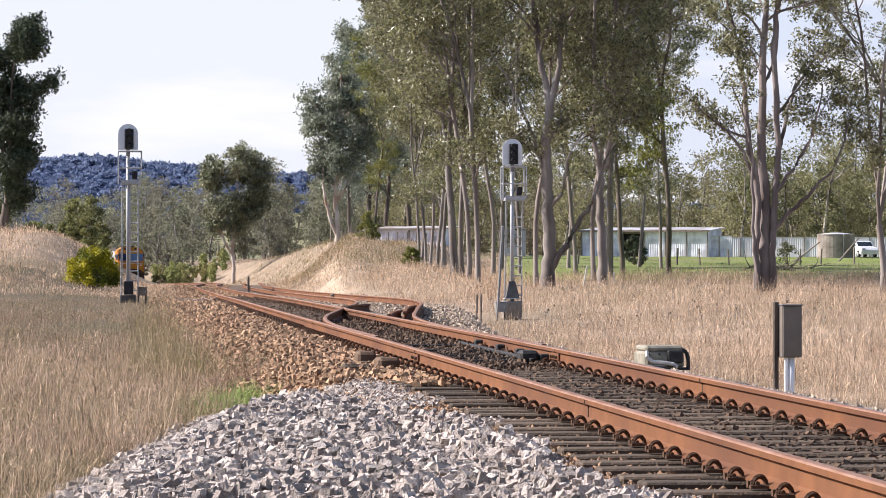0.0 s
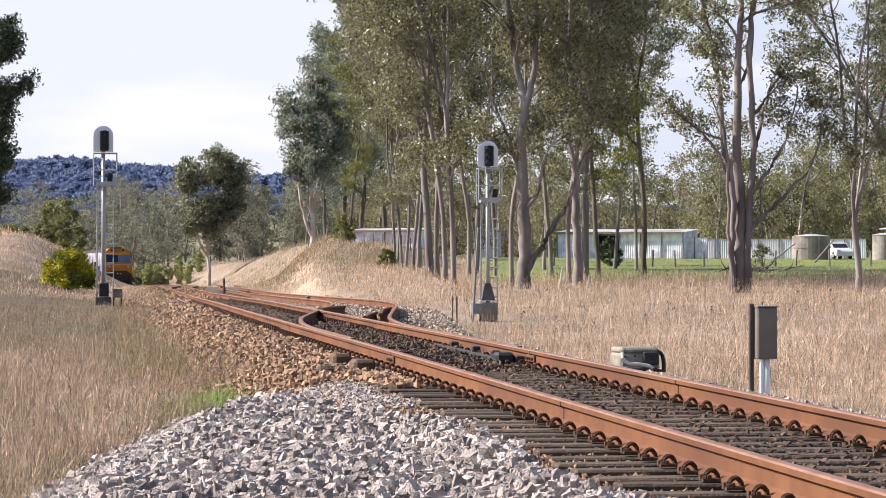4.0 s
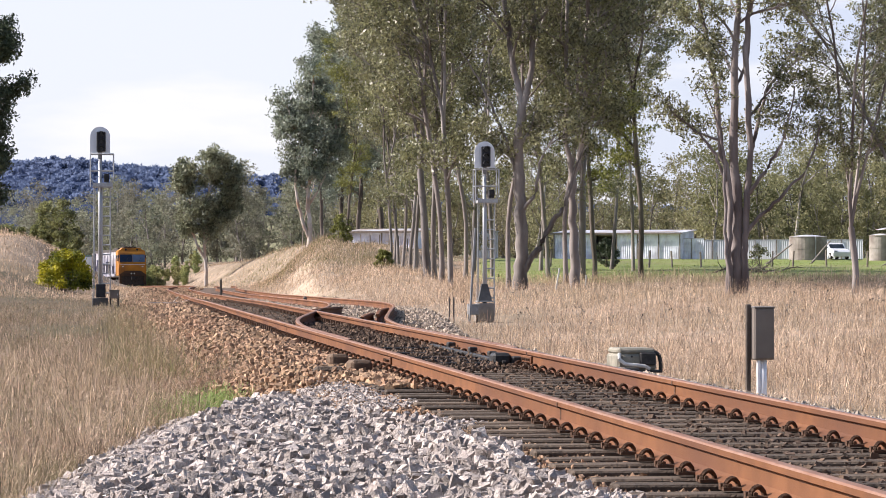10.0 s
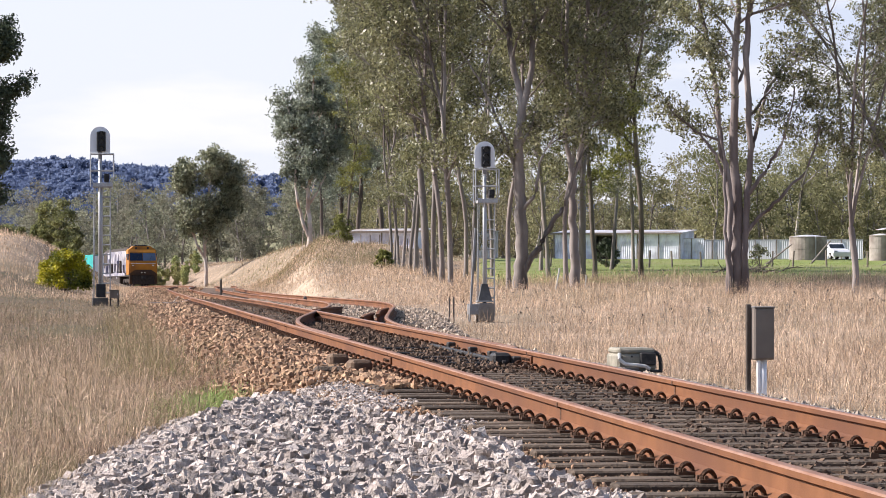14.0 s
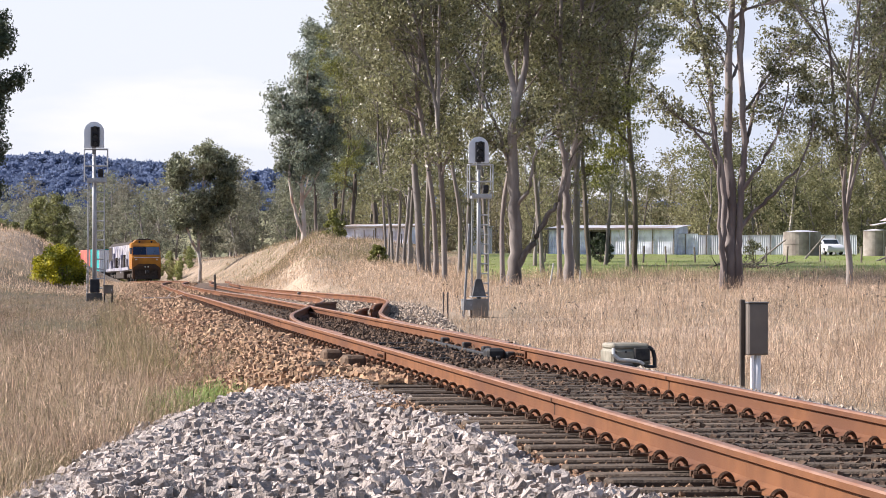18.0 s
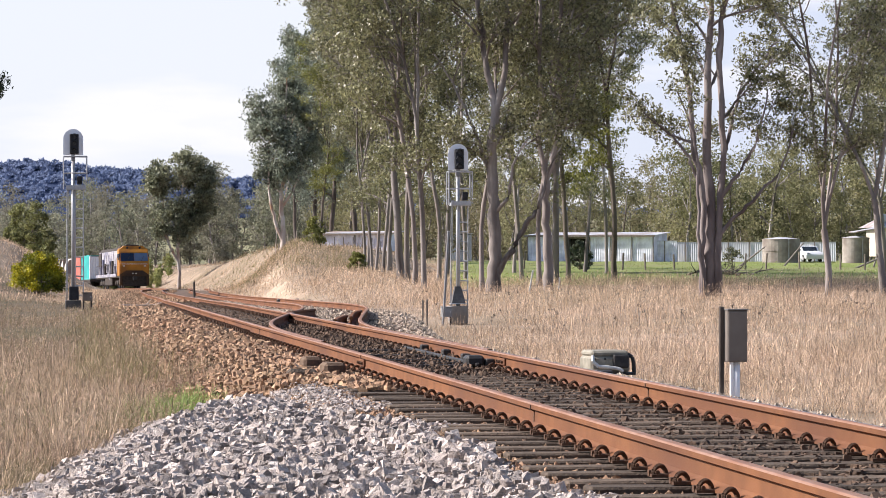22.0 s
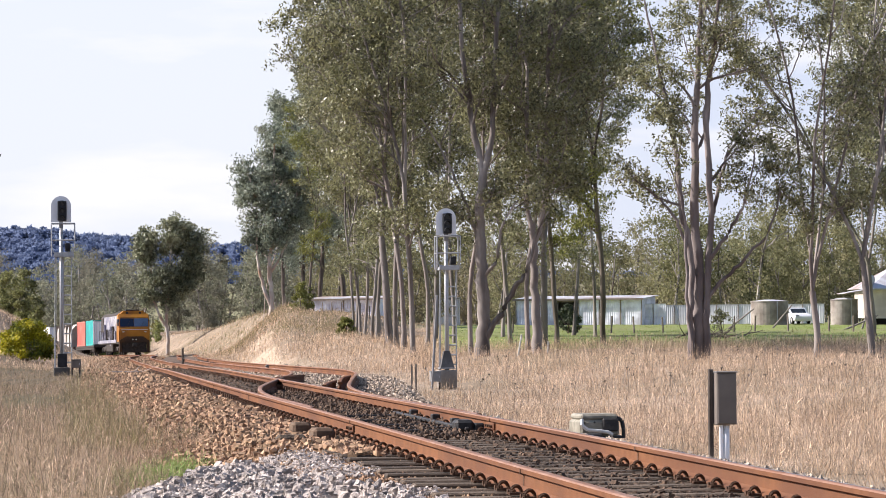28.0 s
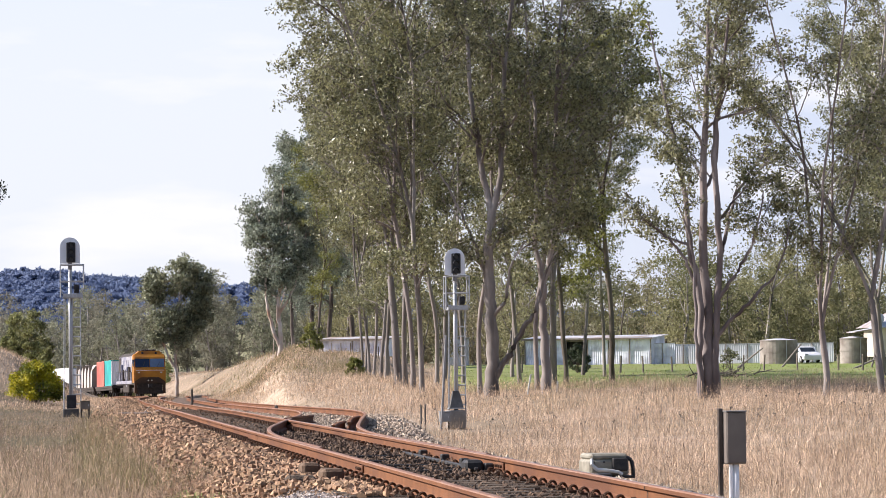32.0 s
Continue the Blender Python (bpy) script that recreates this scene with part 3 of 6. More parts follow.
                if m == 0:
                    wood.append(tube_np(wp, wr, 3))
                tips.append(wp[-1])
    tips = np.array(tips)
    tips = tips[rng.random(len(tips)) < 0.93]
    cs = clump * rng.uniform(0.55, 1.45, len(tips))
    return join_np(wood), leaf_cards(tips, per, cs, leaf[0], leaf[1], rng)


def tree(name, x, y, z, rz, wood, crown, bark, leaf, label, category="tree", group="", scale=1.0):
    """An object pair on shared meshes."""
    ob = thing(name, x, y, z, rz, label, category, group)
    t = link("trunk", wood, ob)
    c = link("crown", crown, ob)
    ob.scale = (scale,) * 3
    return ob


def mesh_only(name, vf, material, smooth=False):
    ob = raw(name, vf[0], vf[1], material, smooth=smooth)
    me = ob.data
    bpy.data.objects.remove(ob)
    return me


def gum(kinds, seed, bark, foliage, **kw):
    w, c = gum_meshes(seed, **kw)
    kinds.append((mesh_only("trunk", w, M[bark], True), mesh_only("crown", c, M[foliage])))


def gz(x, y):
    return float(ground_z(x, y))


ROW, BIG = [], []
gum(ROW, 11, "bark", "leaf", height=20, r0=0.12, fork=0.30, leaders=2, wander=0.035, first=0.18, spread=4.7, limbs=31)
gum(ROW, 12, "bark_brown", "leaf", height=21, r0=0.19, fork=0.24, leaders=3, wander=0.04, first=0.19, spread=4.7, limbs=32)
gum(ROW, 13, "bark", "leaf", height=20, r0=0.115, fork=0.36, leaders=2, wander=0.035, first=0.18, spread=4.6, limbs=30, lean=(-0.05, 0))
gum(ROW, 14, "bark_white", "leaf", height=20, r0=0.115, fork=0.42, leaders=2, wander=0.035, first=0.19, spread=4.5, limbs=30, open_=0.15)
# the thick trunk with a low side limb, and its neighbour of two parallel leaders
gum(ROW, 15, "bark", "leaf", height=20, first=0.24, spread=4.6, limbs=27, stems=(
    [(0, 0, -0.3, 0.336), (0.02, 0, 1.2, 0.264), (0.0, 0.05, 3.2, 0.232), (-0.10, 0.1, 5.5, 0.200), (0.05, 0.0, 7.4, 0.176)],
    [(0.05, 0, 7.2, 0.144), (-0.35, 0.2, 9.5, 0.112), (-0.75, 0.1, 12.5, 0.088), (-0.9, 0.4, 16, 0.064), (-1.3, 0.4, 19.3, 0.024)],
    [(0.05, 0, 7.0, 0.136), (0.45, -0.2, 9.2, 0.112), (0.55, -0.5, 12.5, 0.088), (1.0, -0.4, 16, 0.056), (1.3, -0.6, 18.5, 0.024)],
    [(0.12, -0.05, 0.7, 0.136), (0.62, -0.25, 1.6, 0.120), (1.25, -0.4, 2.7, 0.096), (1.75, -0.5, 3.5, 0.072), (2.1, -0.5, 4.8, 0.048), (2.7, -0.7, 6.0, 0.024)],
    [(0.0, 0.05, 3.0, 0.080), (0.5, -0.5, 3.9, 0.064), (0.75, -0.6, 5.2, 0.048), (1.5, -0.9, 6.4, 0.024)],
    [(-0.05, 0.1, 4.4, 0.080), (-0.7, 0.2, 6.2, 0.064), (-1.3, 0.3, 7.6, 0.048), (-2.3, 0.4, 9.4, 0.024)]))
gum(ROW, 16, "bark_white", "leaf", height=20, first=0.24, spread=4.5, limbs=27, stems=(
    [(0, 0, -0.3, 0.224), (-0.02, 0, 1.5, 0.176), (-0.10, 0, 3.4, 0.160), (-0.12, 0, 4.6, 0.152)],
    [(-0.12, 0, 4.4, 0.112), (-0.36, 0.1, 6.2, 0.096), (-0.30, 0.1, 9.0, 0.080), (-0.42, 0.2, 12.5, 0.064), (-0.9, 0.2, 18.8, 0.024)],
    [(-0.12, 0, 4.3, 0.120), (0.30, -0.1, 6.0, 0.104), (0.42, -0.1, 9.0, 0.088), (0.55, -0.2, 12.5, 0.072), (1.2, 0.1, 19.5, 0.024)],
    [(0.30, -0.1, 5.8, 0.064), (0.9, -0.4, 7.6, 0.048), (1.5, -0.6, 9.6, 0.040), (2.6, -0.8, 11.6, 0.024)]))
# the large tree of several stems in the paddock
gum(BIG, 21, "bark_limb", "leaf", height=20, first=0.27, spread=4.0, limbs=27, per=40, clump=0.44, low=0.2, stems=(
    [(0.0, 0, -0.3, 0.361), (0.0, 0, 1.0, 0.267), (0.02, 0.05, 2.6, 0.249), (0.0, 0.05, 4.1, 0.215), (-0.12, 0.1, 6.4, 0.189), (-0.05, 0.1, 9.6, 0.146), (0.08, 0.1, 11.9, 0.120), (0.2, 0.2, 14.2, 0.095), (0.5, 0.2, 19.6, 0.026)],
    [(0.27, -0.15, -0.3, 0.206), (0.30, -0.18, 1.4, 0.146), (0.33, -0.18, 2.9, 0.146), (0.43, -0.2, 4.4, 0.138), (0.53, -0.2, 5.9, 0.129), (0.36, -0.25, 9.6, 0.129), (0.47, -0.3, 11.6, 0.112), (0.76, -0.4, 13.5, 0.086), (1.3, -0.5, 18.6, 0.026)],
    [(-0.37, -0.15, -0.3, 0.163), (-0.35, -0.2, 1.6, 0.120), (-0.31, -0.2, 3.4, 0.129), (-0.44, -0.2, 4.7, 0.129), (-0.74, -0.2, 6.3, 0.129), (-0.9, -0.1, 8.4, 0.103), (-1.14, -0.1, 9.9, 0.086), (-1.7, 0.1, 12.6, 0.060), (-2.3, 0.2, 15.8, 0.026)],
    [(-0.33, -0.35, -0.3, 0.095), (-0.52, -0.4, 2.0, 0.073), (-0.58, -0.4, 4.2, 0.065), (-0.75, -0.5, 6.4, 0.052), (-1.5, -0.6, 8.6, 0.026)],
    [(0.33, -0.2, 2.5, 0.095), (1.02, -0.4, 3.3, 0.077), (1.98, -0.6, 4.25, 0.065), (2.9, -0.7, 5.4, 0.043), (3.4, -0.8, 7.0, 0.022)],
    [(0.42, -0.2, 4.1, 0.095), (1.2, -0.5, 5.3, 0.077), (1.85, -0.7, 6.5, 0.060), (2.3, -0.8, 8.6, 0.026)],
    [(0.50, -0.2, 5.7, 0.086), (0.9, 0.2, 6.9, 0.077), (1.32, 0.3, 8.4, 0.069), (2.2, 0.4, 9.7, 0.052), (3.1, 0.5, 11.0, 0.026)],
    [(-0.44, -0.2, 4.6, 0.077), (-1.0, -0.4, 5.7, 0.065), (-1.6, -0.5, 6.5, 0.052), (-2.4, -0.5, 7.2, 0.034), (-3.2, -0.6, 8.2, 0.017)],
    [(-0.1, 0.1, 8.4, 0.077), (0.5, 0.3, 9.9, 0.060), (0.7, 0.4, 12.4, 0.043), (1.7, 0.6, 15.2, 0.026)]))
gum(BIG, 22, "bark", "leaf", height=19, r0=0.15, fork=0.22, leaders=3, first=0.22, spread=4.5, limbs=24, open_=0.3)
gum(BIG, 23, "bark_dark", "leaf_yellow", height=17, r0=0.125, fork=0.5, leaders=2, first=0.28, spread=3.8, limbs=22, per=44)
gum(BIG, 24, "bark_pale", "leaf_blue", height=13.5, r0=0.17, first=0.27, spread=2.5, limbs=32, per=46, clump=0.58, leaf=(0.24, 0.105), rise=(0.5, 1.7), stems=(
    [(0, 0, -0.3, 0.24), (0.05, 0, 1.6, 0.17), (-0.1, 0, 3.4, 0.15), (0.1, 0, 6.5, 0.12), (0.3, 0, 12.4, 0.04)],
    [(0.0, 0, 0.6, 0.14), (-0.5, 0, 2.0, 0.12), (-0.9, 0, 3.9, 0.10), (-1.0, 0.2, 6.6, 0.07), (-0.9, 0.2, 9.4, 0.03)],
    [(-0.05, 0, 3.0, 0.10), (0.9, 0, 4.6, 0.08), (1.7, 0.2, 7.0, 0.06), (2.0, 0.2, 9.6, 0.03)]))
gum(BIG, 25, "bark_white", "leaf", height=19, r0=0.17, fork=0.17, leaders=4, open_=0.22, first=0.22, spread=4.3, limbs=25, wander=0.045)
gum(BIG, 26, "bark_dark", "leaf_blue", height=19, r0=0.2, fork=0.3, leaders=3, first=0.12, spread=4.0, limbs=28, clump=0.7, per=46, leaf=(0.26, 0.115), rise=(0.5, 1.7))

# az: sideways per metre of distance; d: metres along the line; kind; turn; scale
ROW_TREES = [
    (0.0985, 190, 2, 140, 0.78), (0.1010, 192, 0, 40, 0.84), (0.1023, 198, 3, 150, 0.88), (0.1043, 178, 2, 10, 0.88), (0.1060, 167, 0, 200, 0.92),
    (0.1100, 143, 1, 75, 0.98), (0.1123, 138, 2, 300, 0.98), (0.1141, 136, 3, 20, 0.96), (0.1172, 130, 0, 120, 1.0),
    (0.1352, 131, 3, 240, 0.9), (0.1388, 128, 4, 0, 1.0), (0.1530, 134, 3, 250, 0.9),
    (0.1557, 130, 5, 0, 1.0), (0.1578, 142, 1, 190, 0.92)]
for i, (az, d, k, rz, sc) in enumerate(ROW_TREES):
    lab = ("tall gum tree with smooth grey bark and olive crown", "tall gum tree with rough dark bark and olive crown",
           "leaning gum tree with grey bark in a close row", "slender gum tree with dark trunk in a close row",
           "thick-trunked gum tree with a low side limb", "pale gum tree forking into two parallel leaders")[k]
    tree("gum_tree", az * d, d, gz(az * d, d), rz, *ROW[k], None, None, lab, group="row of gum trees", scale=sc)
for az, d, k, rz, sc, lab in (
        (0.1618, 158, 2, 10, 0.95, "thin dark-stemmed tree with sparse crown"),
        (0.1764, 156, 2, 120, 1.08, "thin dark-trunked tree with yellow-green crown"),
        (0.2620, 172, 1, 80, 1.0, "grey gum tree with open crown behind the paddock fence"),
        (0.2440, 119, 4, 200, 0.84, "pale gum tree forking low into rising stems"),
        (0.2616, 118, 1, 35, 0.92, "grey gum tree with open crown beside the paddock"),
        (0.2760, 138, 4, 300, 1.0, "grey gum tree with open crown beside the paddock"),
        (0.0735, 264, 3, 0, 1.12, "gum tree with orange-stained pale trunk on the bank"),
        (0.0885, 304, 5, 15, 1.15, "tall blue-green gum tree at the end of the stand"), (0.0825, 298, 5, 110, 1.0, "tall blue-green gum tree at the end of the stand"),
        (0.0960, 308, 5, 210, 1.3, "tall blue-green gum tree at the end of the stand"), (0.0778, 292, 5, 310, 0.82, "blue-green gum tree at the end of the stand"),
        (0.0850, 240, 2, 220, 0.85, "dark-trunked tree behind the bank")):
    tree("gum_tree", az * d, d, gz(az * d, d), rz, *BIG[k], None, None, lab, group="paddock trees", scale=sc)

tree("gum_tree", 0.2065 * 118, 118, gz(0.2065 * 118, 118), 0, *BIG[0], None, None, "large many-stemmed gum tree with mottled grey-brown bark", group="paddock trees", scale=0.875)

# more of the close stand behind the row
for az, d, k, rz, sc in ((0.0995, 215, 2, 100, 0.84), (0.107, 205, 0, 60, 0.95), (0.124, 190, 1, 210, 0.92),
                         (0.145, 185, 3, 110, 0.92), (0.1215, 152, 3, 60, 0.94), (0.1300, 162, 0, 10, 0.96), (0.1475, 158, 2, 200, 0.95), (0.167, 195, 2, 44, 0.95), (0.174, 185, 0, 130, 0.9),
                         (0.272, 170, 1, 75, 0.95), (0.286, 152, 3, 210, 0.9)):
    tree("gum_tree", az * d, d, gz(az * d, d), rz, *ROW[k], None, None, "gum tree standing deep in the close stand", group="row of gum trees", scale=sc)

# single trees in the valley
VAL = []
gum(VAL, 31, "bark_pale", "leaf_mid", height=11.6, first=0.34, spread=2.2, limbs=38, clump=0.52, per=38, leaf=(0.27, 0.12), rise=(0.6, 1.8), stems=(
    [(0, 0, -0.3, 0.20), (0.05, 0, 1.6, 0.15), (-0.1, 0, 3.6, 0.13), (0.1, 0, 6.0, 0.11), (0.5, 0, 10.6, 0.03)],
    [(0.0, 0, 2.3, 0.12), (-0.9, 0, 4.0, 0.10), (-1.3, 0.2, 6.4, 0.08), (-1.3, 0.2, 9.0, 0.03)],
    [(-0.1, 0, 3.6, 0.10), (0.9, 0.2, 5.4, 0.08), (1.7, 0.2, 7.4, 0.06), (2.1, 0.2, 9.8, 0.03)]))
gum(VAL, 32, "bark_dark", "leaf_dark", height=15, r0=0.30, fork=0.25, leaders=3, first=0.16, spread=3.6, limbs=36, clump=0.75, per=70, leaf=(0.26, 0.12), rise=(0.4, 1.5))
gum(VAL, 33, "bark_pale", "leaf_far", height=12.5, r0=0.035, fork=0.45, leaders=3, open_=0.3, first=0.45, spread=2.2, limbs=9, clump=0.2, per=1)
tree("gum_tree", 0.0419 * 342, 342, gz(14.3, 342), 0, *VAL[0], None, None, "bushy dark gum tree with forked white trunk", group="valley trees", scale=1.2)
tree("gum_tree", -0.0290 * 215, 215, gz(-6.2, 215) - 0.5, 0, *VAL[1], None, None, "dense dark-leaved tree above the bank", group="valley trees", scale=0.92)
tree("dead_tree", 0.0712 * 272, 272, gz(19.4, 272), 50, *VAL[2], None, None, "bare dead tree with pale thin branches", group="valley trees")


def woods(name, seed, spots, leaf, height, size, per, label):
    """Many far trees joined: short trunks and crowns of leaf clumps."""
    rng = np.random.default_rng(seed)
    wood, cent, spr = [], [], []
    for x, y, h in spots:
        z = gz(x, y)
        h = h * rng.uniform(0.8, 1.15) * height
        pts, rad = grow(rng, (x, y, z - 0.5), (rng.normal(0, 0.08), 0, 1), h * 0.85, h * 0.016, h * 0.004, 6, 0.08, 0.02)
        wood.append(tube_np(pts, rad, 5))
        n = 40
        a, f = rng.uniform(0, 6.28, n), rng.uniform(0.08, 1.0, n)
        r = h * 0.24 * np.sin(np.clip(f, 0.25, 1) * 2.7) * rng.uniform(0.3, 1.0, n)
        cent.append(np.stack([x + r * np.cos(a), y + r * np.sin(a), z + h * f], -1))
        spr.append(h * 0.10 * rng.uniform(0.6, 1.3, n))
        for b in range(3):
            lp, lr = grow(rng, pts[2 + b], (math.cos(b * 2.1 + x), math.sin(b * 2.1 + x), 0.8), h * 0.3, h * 0.006, h * 0.002, 4, 0.15, 0.05)
            wood.append(tube_np(lp, lr, 4))
    v = leaf_cards(np.concatenate(cent), per, np.concatenate(spr), size, size * 0.6, rng, 0.3)
    ob = thing(name, 0, 0, 0, label=label, category="trees", kind="stuff")
    w = join_np(wood)
    raw("trunk", *w, M["bark"], ob)
    raw("crown", *v, M[leaf], ob)


rng = np.random.default_rng(5)
spots = [(az * d, d, s) for az, d, s in zip(rng.uniform(-0.04, 0.095, 95), rng.uniform(385, 520, 95), rng.uniform(0.8, 1.1, 95))]
woods("woodland", 6, spots, "leaf_far", 10.3, 0.28, 52, "grey-green woodland across the valley")
spots = [(az * d, d, s) for az, d, s in zip(rng.uniform(0.085, 0.34, 150), rng.uniform(325, 470, 150), rng.uniform(0.7, 1.3, 150))]
spots += [(az * d, d, s) for az, d, s in zip(rng.uniform(0.195, 0.33, 46), rng.uniform(312, 340, 46), rng.uniform(0.75, 1.15, 46))]
woods("woodland", 7, spots, "leaf_back", 10.8, 0.26, 48, "grey-green trees behind the farm buildings")
spots = [(x, y, s) for x, y, s in zip(rng.uniform(-14, 1.0, 44), rng.uniform(225, 300, 44), rng.uniform(0.7, 1.2, 44))]
woods("scrub", 8, spots, "leaf_olive", 3.0, 0.18, 60, "dark olive scrub below the bank")
spots = [(x, y, s) for x, y, s in zip(rng.uniform(6.5, 15, 30), rng.uniform(358, 385, 30), rng.uniform(0.7, 1.2, 30))]
woods("scrub", 9, spots, "leaf_scrub", 2.1, 0.16, 30, "green scrub beside the curve of the line")


def ridge():
    """The far wooded ridge: a long body with a ragged cover of crowns, haze tinted into both."""
    rng = np.random.default_rng(9)
    xs = np.linspace(-700, 900, 160)
    top = 45 + 9 * fbm(xs, xs * 0, 0.004, 3) + 14 * sm(-xs, -300, 200) - 16 * sm(xs, 100, 500)
    prof = [(0, -30, 0.0), (60, 0, 0.35), (160, 0, 0.7), (300, 0, 1.0), (700, -30, 0.0)]
    V = np.array([[(x, 1750 + dy, -20 + (h + 20) * k + dz * 0) for dy, dz, k in prof] for x, h in zip(xs, top)])
    n, m = V.shape[:2]
    i = np.arange(n - 1)[:, None] * m + np.arange(m - 1)[None]
    q = np.stack([i, i + m, i + m + 1, i + 1], -1).reshape(-1, 4)
    ob = thing("distant_ridge", 0, 0, 0, label="wooded ridge on the skyline, blue haze painted into its colour", category="hill", kind="structure")
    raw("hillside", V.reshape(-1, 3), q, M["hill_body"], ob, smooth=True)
    k = 3800
    u = rng.uniform(-260, 420, k)
    f = np.where(rng.random(k) < 0.42, rng.uniform(0.97, 1.005, k), rng.uniform(0.66, 0.97, k))
    h = np.interp(u, xs, top)
    zz = -20 + (h + 20) * np.interp(f, [0, .35, .7, 1.0, 1.1], [0, .35, .7, 1.0, 1.0])
    yy = 1750 + np.interp(f, [0, .35, .7, 1.0], [0, 60, 160, 300])
    grown = 2.5 + 2.2 * fbm(u, yy, 0.05, 31) + 1.2 * fbm(u, yy, 0.2, 32)
    v = leaf_cards(np.stack([u, yy, zz + np.maximum(grown, 0.5) * rng.uniform(0.2, 1.2, k)], -1), 30, rng.uniform(1.8, 3.4, k), 1.8, 1.6, rng, 0.0)
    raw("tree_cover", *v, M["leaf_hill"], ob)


ridge()


# ---- lineside things ----
def arch_outline(w, h, n=12):
    """A board with a round top: outline in (x, z), from its foot."""
    r = w / 2
    return [(-r, 0), (r, 0)] + [(r * math.cos(a), h - r + r * math.sin(a)) for a in np.linspace(0, math.pi, n)]


def signal(x, y, z, height, label, base):
    """A colour-light signal on a ladder mast, its face to -y."""
    ob = thing("railway_signal", x, y, z, label=label, category="railway signal", group="colour-light signals")
    bm = rod(bmesh.new(), (0, 0, 0.3), (0, 0, height - 0.75), 0.056, 14)
    part("mast", bm, M["galv"], ob, "grey galvanised mast", True)
    for s in (-1, 1):
        bm = rod(bmesh.new(), (0.19 + 0.125 * s, 0.10, 0.1), (0.19 + 0.125 * s, 0.06, height - 1.9), 0.022, 6)
        st = part("ladder_stile", bm, M["galv"], ob)
    for i in range(int((height - 2.2) / 0.3)):
        zz = 0.35 + i * 0.3
        part("rung", rod(bmesh.new(), (0.065, 0.10 - 0.0025 * i, zz), (0.315, 0.10 - 0.0025 * i, zz), 0.022, 6), M["galv"], ob)
    for s in (-0.19, -0.225):
        part("conduit", rod(bmesh.new(), (s, 0.1, 0.0), (s + 0.04, 0.1, height - 1.9), 0.012, 6), M["galv"], ob)
    p = height - 1.88
    part("platform", boxes((0.08, 0.05, p, 0.62, 0.55, 0.05), (0.08, -0.23, p + 0.06, 0.62, 0.02, 0.12), (-0.2, 0.05, p + 0.02, 0.03, 0.55, 0.1), bevel=0.006), M["galv"], ob, "grating platform")
    for sx in (-0.30, 0.42):
        for sy in (-0.22, 0.34):
            part("cage_post", rod(bmesh.new(), (sx, sy, p + (0.0 if sx < 0 else 0.25)), (sx, sy, p + 1.02), 0.022, 6), M["galv"], ob)
        part("brace", rod(bmesh.new(), (sx, -0.22, p + 0.28), (sx * 0.6, -0.22, p), 0.016, 6), M["galv"], ob)
    for zz in (0.5, 1.02):
        for sy in (-0.22, 0.34):
            part("cage_rail", rod(bmesh.new(), (-0.30, sy, p + zz), (0.42, sy, p + zz), 0.02, 6), M["galv"], ob)
        for sx in (-0.30, 0.42):
            part("cage_rail", rod(bmesh.new(), (sx, -0.22, p + zz), (sx, 0.34, p + zz), 0.018, 6), M["galv"], ob)
    # small lower light
    low = part("subsidiary_light", boxes((0.2, -0.14, p + 0.27, 0.17, 0.16, 0.26), bevel=0.02), M["black_paint"], ob)
    part("hood", prism([(0.12, p + 0.24), (0.28, p + 0.24), (0.28, p + 0.36), (0.2, p + 0.40), (0.12, p + 0.36)], 0.1, "y", -0.31), M["black_paint"], low)
    # main head and its board
    hz = height - 0.82
    bm = prism([(a, b + hz) for a, b in arch_outline(0.62, 0.82)], 0.03, "y", -0.06)
    board = part("backing_board", bm, M["white_paint"], ob, "white round-topped board")
    bm = boxes((0.03, -0.12, hz + 0.35, 0.28, 0.12, 0.62), bevel=0.02)
    head = part("light_head", bm, M["black_paint"], ob, "black signal head")
    for dz in (0.13, 0.35, 0.57):
        bm = rod(bmesh.new(), (0.03, -0.185, hz + dz), (0.03, -0.20, hz + dz), 0.075, 16)
        part("lens", bm, M["lens"], head)
        bm = bmesh.new()
        pts = [(0.10 * math.cos(a), 0.10 * math.sin(a)) for a in np.linspace(0, math.pi, 9)]
        vs = [[bm.verts.new((0.03 + q * r_, yy, hz + dz + w * r_)) for q, w in pts] for yy, r_ in ((-0.18, 1.0), (-0.36, 1.0), (-0.36, 0.9), (-0.18, 0.9))]
        for a in range(4):
            for b in range(8):
                bm.faces.new((vs[a][b], vs[a][b + 1], vs[(a + 1) % 4][b + 1], vs[(a + 1) % 4][b]))
        part("hood", bm, M["black_paint"], head)
    part("bracket", boxes((0, 0.0, hz - 0.06, 0.12, 0.2, 0.26), (0, 0.02, hz + 0.3, 0.07, 0.08, 0.7), bevel=0.01), M["cabinet_grey"], ob)
    if base == "block":
        bm = boxes((0.0, 0.0, 0.20, 0.56, 0.54, 0.56), bevel=0.02)
        part("footing", bm, M["concrete"], ob, "concrete footing")
        bm = bmesh.new()
        bmesh.ops.create_cone(bm, cap_ends=True, segments=4, radius1=0.31, radius2=0.13, depth=0.55, matrix=Matrix.Translation((0, 0, 0.80)) @ Matrix.Rotation(radians(45), 4, "Z"))
        part("mast_shoe", bm, M["shoe"], ob, "grey tapered shoe")
        part("flange", boxes((0, 0, 0.545, 0.5, 0.5, 0.03), bevel=0.005), M["galv"], ob)
    else:
        part("footing", boxes((0, 0, 0.05, 0.5, 0.5, 0.3), bevel=0.02), M["shoe"], ob, "grey footing")
